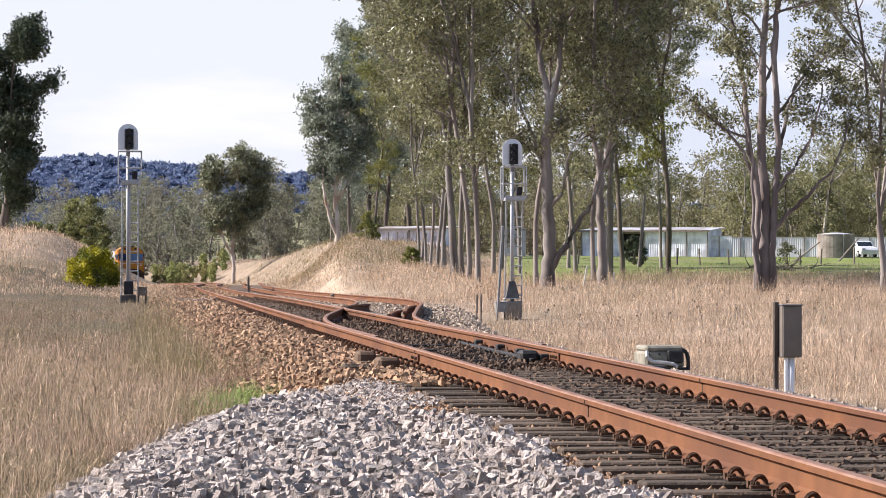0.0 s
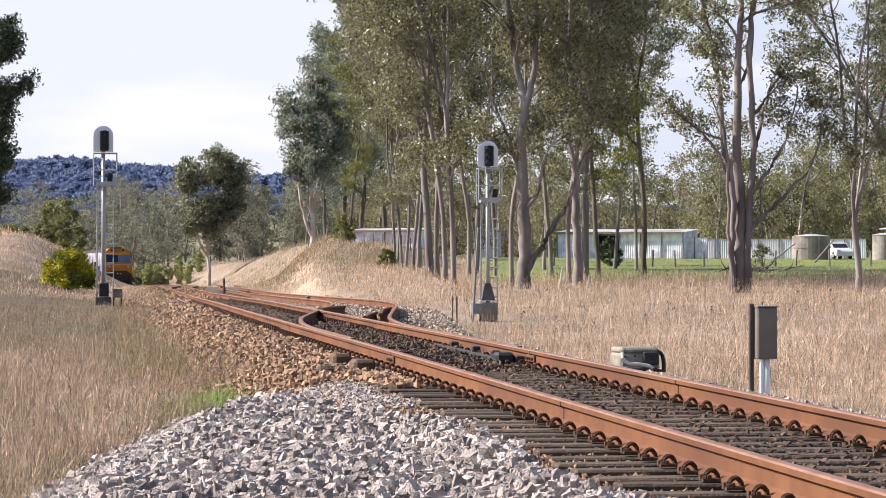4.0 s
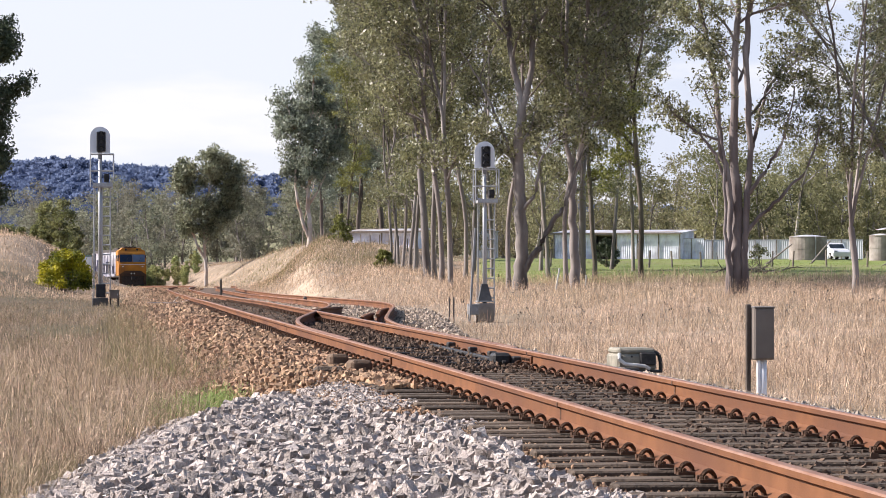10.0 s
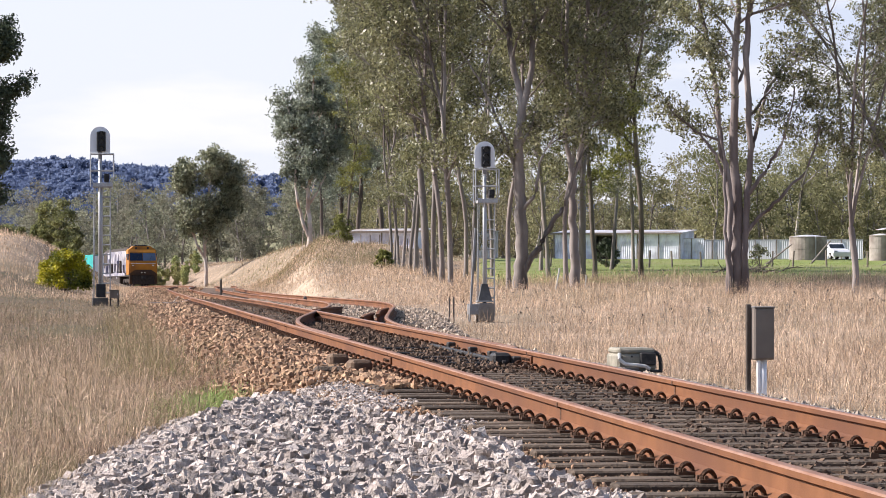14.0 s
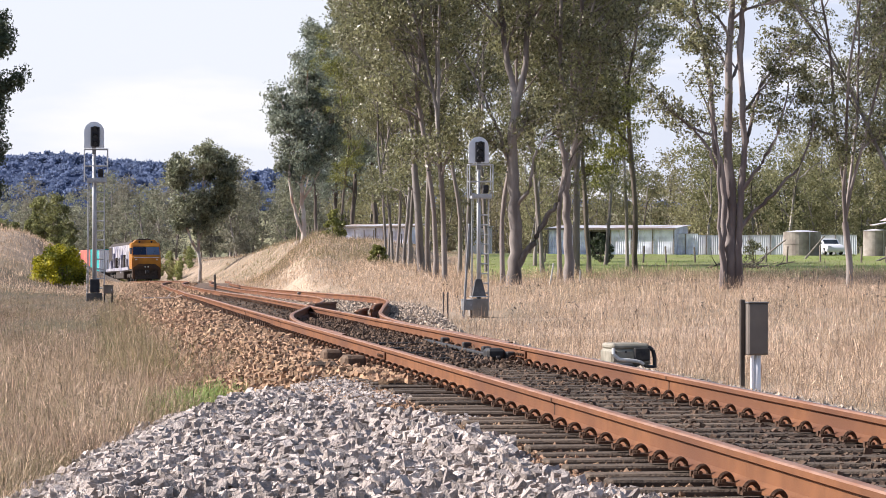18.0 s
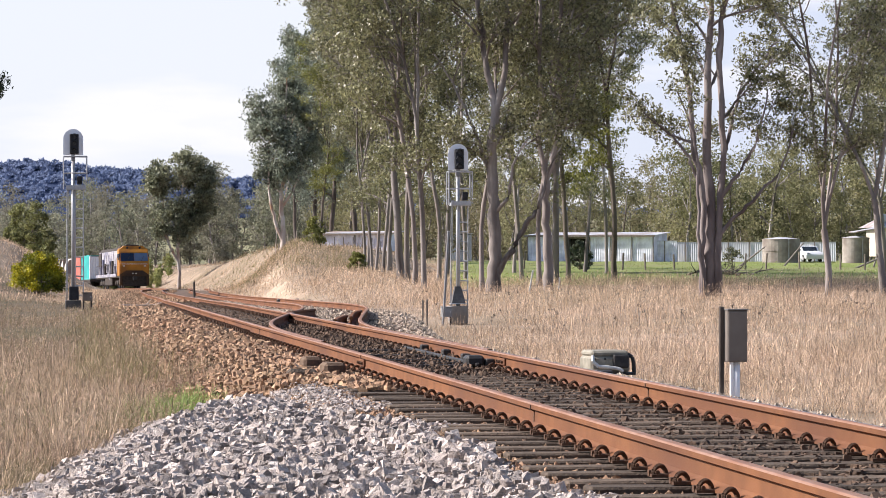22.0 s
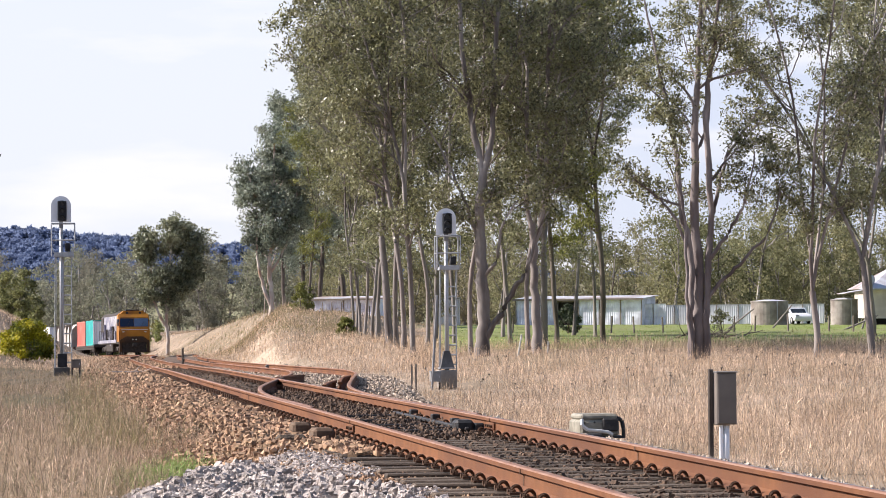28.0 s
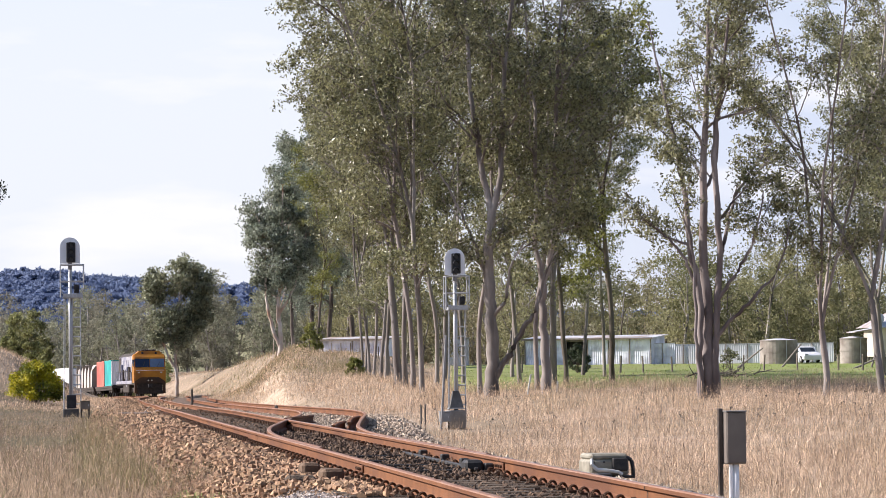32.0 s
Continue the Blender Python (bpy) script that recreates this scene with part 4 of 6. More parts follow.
        part("junction_box", boxes((0.02, -0.16, 0.42, 0.30, 0.2, 0.42), bevel=0.015), M["black_paint"], ob, "dark grey junction box")
    return ob


M["shoe"] = mat("dull grey casting", (0.10, 0.097, 0.095), (0.16, 0.153, 0.148), 8, 0.7, bump=0.2, c=(0.08, 0.075, 0.07), c_scale=2)
signal(1.02, 103, gz(1.02, 103) + 0.05, 5.55, "grey ladder signal with white round-topped board beside a bush", "box")
signal(12.75, 100, gz(12.75, 100) + 0.10, 5.46, "grey ladder signal with white board on concrete footing", "block")


def case_on_legs(x, y, z, w, d, h, leg, material, label, rz=0.0):
    ob = thing("relay_case", x, y, z, rz, label, "cabinet")
    body = part("case", boxes((0, 0, leg + h / 2, w, d, h), bevel=0.012), material, ob)
    part("lid", boxes((0, 0, leg + h + 0.012, w + 0.03, d + 0.04, 0.024), bevel=0.006), material, ob)
    part("door", boxes((0, -d / 2 - 0.006, leg + h / 2, w * 0.9, 0.012, h * 0.9), bevel=0.003), material, ob)
    part("latch", boxes((w * 0.33, -d / 2 - 0.02, leg + h / 2, 0.02, 0.02, 0.06)), M["galv"], ob)
    for sx in (-1, 1):
        part("leg", boxes((sx * w * 0.38, 0, leg / 2 - 0.1, 0.045, 0.045, leg + 0.2)), M["steel_dark"], ob)
    return ob


case_on_legs(1.42, 100, gz(1.42, 100), 0.30, 0.25, 0.24, 0.30, M["bark_dark"], "small brown relay case on legs beside a signal")
case_on_legs(12.32, 99.4, gz(12.32, 99.4) - 0.1, 0.32, 0.3, 0.30, 0.35, M["cabinet_grey"], "grey relay case on legs beside a signal footing")
lp = thing("leaning_pole", 12.1, 98.6, gz(12.1, 98.6) - 0.1, label="weathered grey pole leaning by a signal", category="pole")
part("shaft", rod(bmesh.new(), (0, 0, -0.2), (0.2, 0.1, 2.95), 0.038, 10), M["cabinet_grey"], lp)
part("cap", rod(bmesh.new(), (0.2, 0.1, 2.95), (0.202, 0.101, 2.98), 0.042, 10), M["galv"], lp)
for i, dx in enumerate((-0.75, -0.62)):
    st = thing("stake", 12.3 + dx, 99.0, gz(12.3 + dx, 99) - 0.05, label="short weathered stake in the grass", category="stake")
    part("shaft", boxes((0, 0, 0.4, 0.05, 0.04, 0.9), bevel=0.008), M["cabinet"], st)

# location box on its post, by the far rail
bx = thing("location_box", 7.69, 36.0, gz(7.6, 36), 8, "grey-brown steel box on a white post by the line", "equipment box")
part("case", boxes((0.03, 0, 0.845, 0.235, 0.16, 0.58), bevel=0.008), M["cabinet"], bx)
part("door", boxes((0.03, -0.086, 0.845, 0.215, 0.012, 0.55), bevel=0.003), M["cabinet"], bx)
part("lid", boxes((0.03, -0.005, 1.142, 0.25, 0.19, 0.014), bevel=0.004), M["cabinet_grey"], bx)
part("lock", boxes((0.152, -0.02, 0.86, 0.012, 0.03, 0.06), bevel=0.003), M["galv"], bx)
part("post", rod(bmesh.new(), (0.05, 0.02, -0.15), (0.05, 0.02, 0.56), 0.042, 12), M["white_paint"], bx, "white painted post", True)
part("conduit", rod(bmesh.new(), (-0.02, -0.02, -0.15), (-0.02, -0.02, 0.56), 0.022, 8), M["white_paint"], bx)
part("stake", boxes((-0.115, 0.05, 0.5, 0.05, 0.05, 1.35), bevel=0.006), M["bark_dark"], bx, "dark timber stake")

# point machine beyond the far rail
pm = thing("point_machine", 6.03, 34.8, gz(6.03, 34.8) + 0.01, 4, "khaki cast point machine with pale conduit beside the rail", "point machine")
part("casting", boxes((0, 0, 0.13, 0.50, 0.62, 0.20), bevel=0.03), M["motor"], pm)
part("cover", boxes((0, 0, 0.265, 0.47, 0.58, 0.075), bevel=0.025), M["motor"], pm, "domed lid")
part("gear_cover", boxes((0.13, -0.32, 0.17, 0.20, 0.06, 0.16), bevel=0.015), M["steel_dark"], pm)
part("base_plate", boxes((0, 0, 0.015, 0.62, 0.7, 0.03), bevel=0.006), M["steel_dark"], pm)
bm = bmesh.new()
pp = [(-0.24, -0.36, 0.24), (-0.25, -0.40, 0.17), (-0.18, -0.42, 0.11), (-0.05, -0.43, 0.10), (0.08, -0.43, 0.08), (0.13, -0.42, 0.05)]
for a, b in zip(pp, pp[1:]):
    rod(bm, a, b, 0.022, 8)
part("conduit", bm, M["pale_pipe"], pm, "pale bent conduit")
bm = bmesh.new()
pp = [(0.22, -0.25, 0.26), (0.29, -0.26, 0.22), (0.31, -0.27, 0.12), (0.31, -0.27, 0.0)]
for a, b in zip(pp, pp[1:]):
    rod(bm, a, b, 0.025, 8)
part("hose", bm, M["steel_dark"], pm, "black hose")
for i in range(4):
    part("bolt", rod(bmesh.new(), (-0.2 + 0.13 * i, -0.3, 0.2), (-0.2 + 0.13 * i, -0.315, 0.2), 0.014, 6), M["steel_dark"], pm)

pm.scale = (0.86, 0.86, 0.86)

# switch rods and drive between the rails
sw = thing("switch_rods", 4.12, 36.2, -0.17, label="greasy black switch rods between the rails", category="switch rods")
for i, yy in enumerate((-1.4, -0.5, 0.6, 2.4, 4.6)):
    part("rod", boxes((0.1, yy, 0.02, 1.36, 0.06, 0.03), bevel=0.006), M["steel_dark"], sw)
    part("clevis", boxes((0.66, yy, 0.05, 0.10, 0.16, 0.09), bevel=0.012), M["steel_dark"], sw)
part("drive_bar", boxes((0.52, 2.0, 0.035, 0.05, 7.0, 0.04), bevel=0.01), M["steel_dark"], sw)
part("detector_box", boxes((0.50, -1.3, 0.07, 0.2, 0.34, 0.12), bevel=0.03), M["steel_dark"], sw)
for yy in (-2.2, 1.0, 3.4):
    part("chair", boxes((0.86, yy, 0.06, 0.14, 0.2, 0.13), bevel=0.02), M["clip"], sw)

M["block"] = mat("rust-stained timber block", (0.13, 0.085, 0.055), (0.21, 0.145, 0.10), 8, 0.9, bump=0.4, c=(0.10, 0.06, 0.04), c_scale=3)
# blocks by the near rail
for x, y, w, d, h, lab in ((2.95, 33.2, 0.22, 0.34, 0.15, "worn brown block beside the rail"), (2.90, 35.3, 0.20, 0.3, 0.15, "worn brown block beside the rail"),
                           (2.62, 33.0, 0.30, 0.2, 0.09, "weathered timber end beside the rail")):
    b = thing("trackside_block", x, y, gz(x, y) + 0.02, 5, lab, "block")
    part("block", boxes((0, 0, h / 2, w, d, h), bevel=0.03), M["block"] if h > 0.1 else M["sleeper"], b)
for x, y, z, l in ((5.05, 33.4, 0, 0.18), (5.5, 31.9, 0, 0.16), (5.35, 34.5, 0, 0.2), (5.3, 36.4, 0, 0.16)):
    b = thing("rail_brace", x, y, gz(x, y) + 0.0, 0, "dark steel rail brace on a sleeper end", "rail brace", "rail braces")
    part("casting", boxes((0, 0, 0.06, 0.2, l, 0.12), (0.08, 0, 0.02, 0.3, l * 0.8, 0.05), bevel=0.012), M["steel_dark"], b)
# shunter's post and stub by the siding
for az, d, h, r in ((0.0465, 148, 0.95, 0.05), (0.0722, 105, 0.30, 0.06)):
    b = thing("marker_post", az * d, d, gz(az * d, d) - 0.05, 0, "short dark marker post in dry grass", "post")
    part("shaft", rod(bmesh.new(), (0, 0, 0), (0, 0, h), r, 8), M["bark_dark"], b)
    part("cap", rod(bmesh.new(), (0, 0, h), (0, 0, h + 0.04), r * 1.1, 8, r * 0.5), M["cabinet"], b)


# ---- farm ----
def corrugated(w, h, pitch=0.2, depth=0.03, t=0.01):
    """A corrugated sheet in the xz plane, from its lower corner, with thickness."""
    n = max(2, int(w / pitch * 4))
    xs = np.linspace(0, w, n + 1)
    ys = depth * np.sin(xs / pitch * 2 * np.pi)
    V = np.concatenate([np.stack([xs, ys + o, np.full_like(xs, z)], -1) for o in (0, t) for z in (0, h)])
    k = n + 1
    i = np.arange(n)
    q = np.concatenate([np.stack([i, i + 1, i + k + 1, i + k], -1), np.stack([i + 2 * k, i + 3 * k, i + 3 * k + 1, i + 2 * k + 1], -1),
                        np.stack([i + k, i + k + 1, i + 3 * k + 1, i + 3 * k], -1)])
    return V, q


M["sheet_white"] = mat("white painted sheet", (0.70, 0.71, 0.80), (0.85, 0.85, 0.92), 2.2, 0.6, c=(0.50, 0.49, 0.56), c_scale=0.9, tone=1.0)
M["sheet_grey"] = mat("zinc grey sheet", (0.56, 0.56, 0.60), (0.68, 0.68, 0.72), 1.2, 0.55, c=(0.50, 0.50, 0.52), c_scale=0.4, tone=1.0)
M["roof_tin"] = mat("weathered roof iron", (0.42, 0.43, 0.47), (0.58, 0.58, 0.61), 0.9, 0.5, metal=0.2, c=(0.34, 0.27, 0.24), c_scale=0.5, tone=1.0)
M["timber_grey"] = mat("grey old timber", (0.16, 0.13, 0.11), (0.28, 0.24, 0.20), 5, 0.9, bump=0.3)
M["tank"] = mat("stained concrete tank", (0.235, 0.205, 0.18), (0.345, 0.31, 0.275), 2.0, 0.9, bump=0.2, c=(0.18, 0.15, 0.13), c_scale=0.7, tone=1.0)
M["cream"] = mat("cream weatherboard", (0.52, 0.46, 0.39), (0.62, 0.56, 0.48), 2.0, 0.75, c=(0.43, 0.37, 0.32), c_scale=0.6, tone=1.0)
# near-black paint for sheets that stand in for interior shade
M["painted_shade"] = mat("painted shade sheet", (0.015, 0.014, 0.013), (0.03, 0.028, 0.025), 3, 0.9)
M["car_white"] = mat("white car paint", (0.72, 0.73, 0.75), (0.78, 0.78, 0.8), 1.0, 0.25, spec=0.5, tone=1.0)
M["glass_dark"] = mat("dark glass", (0.02, 0.025, 0.03), (0.04, 0.05, 0.06), 1.0, 0.08, spec=0.6)
M["rubber"] = mat("tyre rubber", (0.02, 0.02, 0.02), (0.035, 0.033, 0.03), 8, 0.85)

D = 288.0


def sheet(parent, x, y, z, w, h, material, name="sheet", rz=0.0, depth=0.03):
    ob = raw(name, *corrugated(w, h, depth=depth), material, parent)
    ob.matrix_local = pose(x, y, z, 0, 0, rz)
    return ob


def shed(x0, x1, y, depth, h0, h1, label, wall, bays=5, openings=(), turn=28):
    """A skillion shed, its long side to -y, of corrugated bays."""
    z = gz((x0 + x1) / 2, y) - 0.05
    ob = thing("shed", x0, y, z, -turn, label=label, category="shed")
    w = (x1 - x0) / math.cos(radians(turn))
    b = w / bays
    for i in range(bays):
        if i in openings:
            # black sheet set inside the bay in place of its shade
            part("opening", boxes((b * (i + 0.5), 0.5, h0 * 0.45, b, 0.05, h0 * 0.9)), M["painted_shade"], ob)
            part("lintel", boxes((b * (i + 0.5), 0, h0 * 0.93, b, 0.1, 0.14)), M["timber_grey"], ob)
        else:
            sheet(ob, b * i, 0, 0, b - 0.02, h0, wall, "wall_sheet", depth=0.012)
    for xx in (0, w):
        part("end_wall", prism([(0, 0), (depth, 0), (depth, h1), (0, h0)], 0.04, "x", xx - 0.02), wall, ob)
    part("back_wall", boxes((w / 2, depth, h1 / 2, w, 0.05, h1)), wall, ob)
    part("roof", prism([(-0.35, h0 - 0.02), (depth + 0.3, h1), (depth + 0.3, h1 + 0.07), (-0.35, h0 + 0.07)], w + 0.5, "x", -0.25), M["roof_tin"], ob)
    part("fascia", boxes((w / 2, -0.36, h0 + 0.01, w + 0.5, 0.03, 0.16)), M["timber_grey"], ob)
    for i in range(bays + 1):
        part("post", boxes((b * i, -0.06, h0 / 2, 0.08, 0.08, h0)), M["timber_grey"], ob)
    return ob


shed(0.1492 * D, 0.1850 * D, D, 4.0, 2.25, 2.55, "long low white corrugated shed with iron roof", M["sheet_white"], 6, (2,))
shed(0.0855 * 285, 0.1050 * 285, 285, 3.0, 1.45, 1.7, "small white skillion shed behind the bank", M["sheet_white"], 2)
b = thing("shed", 0.1250 * 345, 345, gz(0.1250 * 345, 345) - 0.05, label="small grey iron outhouse behind gum trees", category="shed")
for i in range(3):
    sheet(b, 0.78 * i, 0, 0, 0.77, 2.85, M["sheet_grey"], "wall_sheet")
part("body", boxes((1.17, 1.15, 1.42, 2.3, 2.2, 2.84)), M["sheet_grey"], b)
part("roof", boxes((1.17, 1.1, 2.92, 2.6, 2.5, 0.06, (-4, 0, 0))), M["roof_tin"], b)


def fence_run(x0, x1, y, h, material, label, n, turn=24):
    ob = thing("fence", x0, y, gz((x0 + x1) / 2, y) - 0.05, -turn, label=label, category="fence")
    b = (x1 - x0) / n / math.cos(radians(turn))
    for i in range(n):
        sheet(ob, b * i, 0, 0, b - 0.03, h, material, "panel", depth=0.012)
        part("post", boxes((b * i, -0.05, h / 2, 0.07, 0.07, h + 0.05)), M["timber_grey"], ob)
    part("top_rail", boxes((b * n / 2, 0, h + 0.02, b * n, 0.06, 0.05)), M["galv"], ob)


fence_run(0.1852 * D, 0.1925 * D, D - 4.5, 1.85, M["sheet_white"], "bright white corrugated iron fence", 2)
fence_run(0.1928 * D, 0.2420 * D, D + 1.0, 1.75, M["sheet_grey"], "long grey corrugated iron fence", 8)


def water_tank(x, y, r, h, label):
    ob = thing("water_tank", x, y, gz(x, y) - 0.05, label=label, category="water tank", group="water tanks")
    part("drum", rod(bmesh.new(), (0, 0, 0), (0, 0, h), r, 32), M["tank"], ob, smooth=False)
    for zz in (0.03, h * 0.5, h - 0.04):
        bm = bmesh.new()
        bmesh.ops.create_cone(bm, cap_ends=False, segments=32, radius1=r + 0.03, radius2=r + 0.03, depth=0.08, matrix=Matrix.Translation((0, 0, zz)))
        part("band", bm, M["tank"], ob)
    part("lid", rod(bmesh.new(), (0, 0, h), (0, 0, h + 0.14), r + 0.02, 32, r * 0.3), M["roof_tin"], ob)
    part("pipe", rod(bmesh.new(), (0.3, -r - 0.05, 0), (0.3, -r - 0.05, h), 0.04, 8), M["galv"], ob)


water_tank(0.2290 * 275, 275, 1.6, 2.05, "round stained concrete water tank beside a fence")
water_tank(0.2528 * 264, 264, 1.12, 2.1, "round concrete water tank beside a house")


def house():
    x, y = 0.2620 * 262, 262
    z = gz(x, y)
    ob = thing("house", x, y, z, 0, "cream weatherboard house with pale iron roof on stumps", "house")
    for i in range(13):
        part("weatherboard", boxes((4.5, -0.03 - 0.008, 0.62 + i * 0.19, 9.0, 0.03, 0.2, (4, 0, 0))), M["cream"], ob)
    part("wall", boxes((4.5, 3.0, 1.8, 9.0, 6.0, 2.45)), M["cream"], ob)
    bm = bmesh.new()
    e, t, g = 2.95, 4.9, 0.55
    c = [bm.verts.new(v) for v in ((-g, -g, e), (9 + g, -g, e), (9 + g, 6 + g, e), (-g, 6 + g, e), (2.6, 3, t), (6.4, 3, t))]
    for f in ((0, 1, 5, 4), (1, 2, 5), (2, 3, 4, 5), (3, 0, 4), (3, 2, 1, 0)):
        bm.faces.new([c[i] for i in f])
    bmesh.ops.recalc_face_normals(bm, faces=bm.faces)
    part("roof", bm, M["roof_tin"], ob, "pale hipped iron roof")
    part("gutter", boxes((4.5, -0.6, e - 0.02, 10.2, 0.1, 0.1)), M["galv"], ob)
    part("awning", boxes((-1.3, 1.0, 2.75, 2.2, 3.0, 0.07, (0, -9, 0))), M["roof_tin"], ob)
    for px in (0.02, 2.2, 4.4, 6.6, 8.9):
        part("stump", boxes((px, 0.2, 0.25, 0.2, 0.2, 0.7)), M["timber_grey"], ob)
    # black sheet between the stumps in place of shade below the floor
    part("underfloor", boxes((4.5, 0.6, 0.28, 8.8, 0.06, 0.56)), M["painted_shade"], ob)
    for wx in (2.1, 6.2):
        w = part("window", boxes((wx, -0.075, 1.75, 0.95, 0.05, 1.25)), M["glass_dark"], ob)
        part("frame", boxes((wx, -0.10, 1.75, 0.06, 0.04, 1.25), (wx, -0.10, 2.39, 1.07, 0.05, 0.08), (wx, -0.10, 1.11, 1.1, 0.09, 0.07),
                            (wx - 0.5, -0.10, 1.75, 0.07, 0.05, 1.3), (wx + 0.5, -0.10, 1.75, 0.07, 0.05, 1.3)), M["timber_grey"], w)
    d = part("satellite_dish", bmesh.new(), M["galv"], ob)
    bm = bmesh.new()
    bmesh.ops.create_uvsphere(bm, u_segments=16, v_segments=10, radius=0.8)
    bmesh.ops.delete(bm, geom=[v for v in bm.verts if v.co.z > -0.45], context="VERTS")
    bmesh.ops.rotate(bm, cent=(0, 0, 0), matrix=Euler((radians(-60), 0, radians(25))).to_matrix(), verts=bm.verts)
    bmesh.ops.translate(bm, vec=(-0.5, 0.4, 3.75), verts=bm.verts)
    rod(bm, (-0.5, 0.6, 2.9), (-0.5, 0.75, 3.5), 0.03, 6)
    bm.to_mesh(d.data)
    bm.free()


house()


def car(x, y, rz):
    """A parked hatchback, long side to -y."""
    ob = thing("parked_car", x, y, gz(x, y), rz, "small white car parked beside a water tank", "car")
    body = [(-1.9, 0.25), (1.9, 0.25), (1.95, 0.6), (1.7, 0.82), (0.9, 0.92), (0.35, 1.38), (-0.9, 1.42), (-1.55, 0.98), (-1.92, 0.85)]
    bm = prism(body, 1.6, "y", -0.8)
    bmesh.ops.bevel(bm, geom=list(bm.edges), offset=0.05, segments=2, affect="EDGES")
    part("body", bm, M["car_white"], ob, smooth=False)
    part("side_window", prism([(-1.35, 0.98), (0.72, 0.96), (0.3, 1.3), (-0.85, 1.33)], 1.63, "y", -0.815), M["glass_dark"], ob)
    part("windscreen", boxes((0.66, 0, 1.14, 0.02, 1.3, 0.55, (0, -50, 0))), M["glass_dark"], ob)
    for sx in (-1.2, 1.2):
        for sy in (-0.75, 0.75):
            w = part("wheel", rod(bmesh.new(), (sx, sy - 0.09, 0.3), (sx, sy + 0.09, 0.3), 0.3, 18), M["rubber"], ob)
            part("rim", rod(bmesh.new(), (sx, sy - 0.1, 0.3), (sx, sy + 0.1, 0.3), 0.18, 12), M["galv"], w)
    part("headlight", boxes((1.86, -0.55, 0.7, 0.08, 0.3, 0.13), bevel=0.02), M["galv"], ob)


car(0.2372 * 279, 279, -82)

# paddock fence posts and old rails
for i in range(16):
    x = 0.148 * 205 + i * 2.0
    y = 205 + 2.0 * math.sin(i * 1.7)
    p = thing("fence_post", x, y, gz(x, y) - 0.1, i * 13, "grey split timber fence post in the paddock", "fence post", "paddock fence posts", rx=3 * math.sin(i), ry=4 * math.cos(2.1 * i))
    part("post", boxes((0, 0, 0.55, 0.11, 0.10, 1.2 + 0.15 * math.sin(i * 2.3)), bevel=0.02), M["timber_grey"], p)
for i in range(14):
    x, y = 0.088 * 215 + i * 0.75, 262
    p = thing("fence_post", x, y, gz(x, y) - 0.1, i * 17, "thin grey fence post along the bank", "fence post", "bank fence posts", ry=3 * math.cos(i))
    part("post", boxes((0, 0, 0.5, 0.07, 0.07, 1.1), bevel=0.01), M["timber_grey"], p)


def bush(name, x, y, r, h, leaf, seed, label, size=0.12, n=70, per=60, sink=0.0):
    rng = np.random.default_rng(seed)
    ob = thing(name, x, y, gz(x, y) - sink, 0, label, "bush")
    wood, tips = [], []
    for i in range(n):
        a, e = rng.uniform(0, 6.28), rng.uniform(0.15, 1.5)
        t = np.array([r * math.cos(a) * math.cos(e), r * math.sin(a) * math.cos(e), h * math.sin(e)]) * rng.uniform(0.72, 1.08)
        t[2] = max(t[2], 0.1)
        pts, rad = grow(rng, (0, 0, 0), t, np.linalg.norm(t), 0.025, 0.006, 5, 0.06, 0.0)
        if i % 3 == 0:
            wood.append(tube_np(pts, rad, 4))
        tips.append(t)
    raw("stems", *join_np(wood), M["bark_dark"], ob)
    raw("leaves", *leaf_cards(np.array(tips), per, r * 0.26, size, size * 0.55, rng, 0.1), M[leaf], ob)
    return ob


bush("flowering_bush", -0.12, 125, 0.98, 1.45, "bush_yellow", 3, "round bush in yellow flower on the bank", 0.10, 170, 80)
bush("shrub", 0.0965 * 165, 165, 0.45, 1.0, "leaf_yellow", 4, "small olive shrub in dry grass", 0.12, 40, 60)
bush("shrub", 0.1655 * 200, 200, 0.75, 1.65, "leaf_dark", 5, "dark shrub on the green paddock", 0.16, 40, 50)
bush("shrub", 0.0830 * 230, 230, 0.9, 1.9, "leaf_yellow", 6, "bright green shrub on the bank", 0.16, 40, 50)
bush("shrub", 0.2140 * 190, 190, 0.8, 1.4, "leaf", 7, "thin grey shrub by the paddock", 0.14, 22, 22)

# small wood and litter
lg = thing("fallen_branch", 3.2, 106.5, gz(3.2, 106.5) + 0.06, 20, "pale dry branch lying on the ballast", "branch")
rng = np.random.default_rng(12)
w = [tube_np(*grow(rng, (-0.7, 0, 0), (1, 0.2, 0.05), 1.5, 0.035, 0.012, 8, 0.12, 0.0), 6)]
for i in range(4):
    w.append(tube_np(*grow(rng, (-0.3 + 0.25 * i, 0, 0.02), (1, (-1) ** i * 0.9, 0.25), 0.5, 0.018, 0.005, 5, 0.15, 0.0), 5))
raw("limb", *join_np(w), M["bark_pale"], lg, smooth=True)
for i, (az, d, h) in enumerate(((0.1496, 126, 0.95), (0.1590, 128, 0.6), (0.0905, 262, 0.8))):
    p = thing("stake", az * d, d, gz(az * d, d) - 0.1, 15 * i, "pale thin stake leaning in the dry grass", "stake", rx=4, ry=9 - 8 * i)
    part("shaft", boxes((0, 0, h / 2, 0.06, 0.05, h), bevel=0.01), M["pale_pipe"], p)
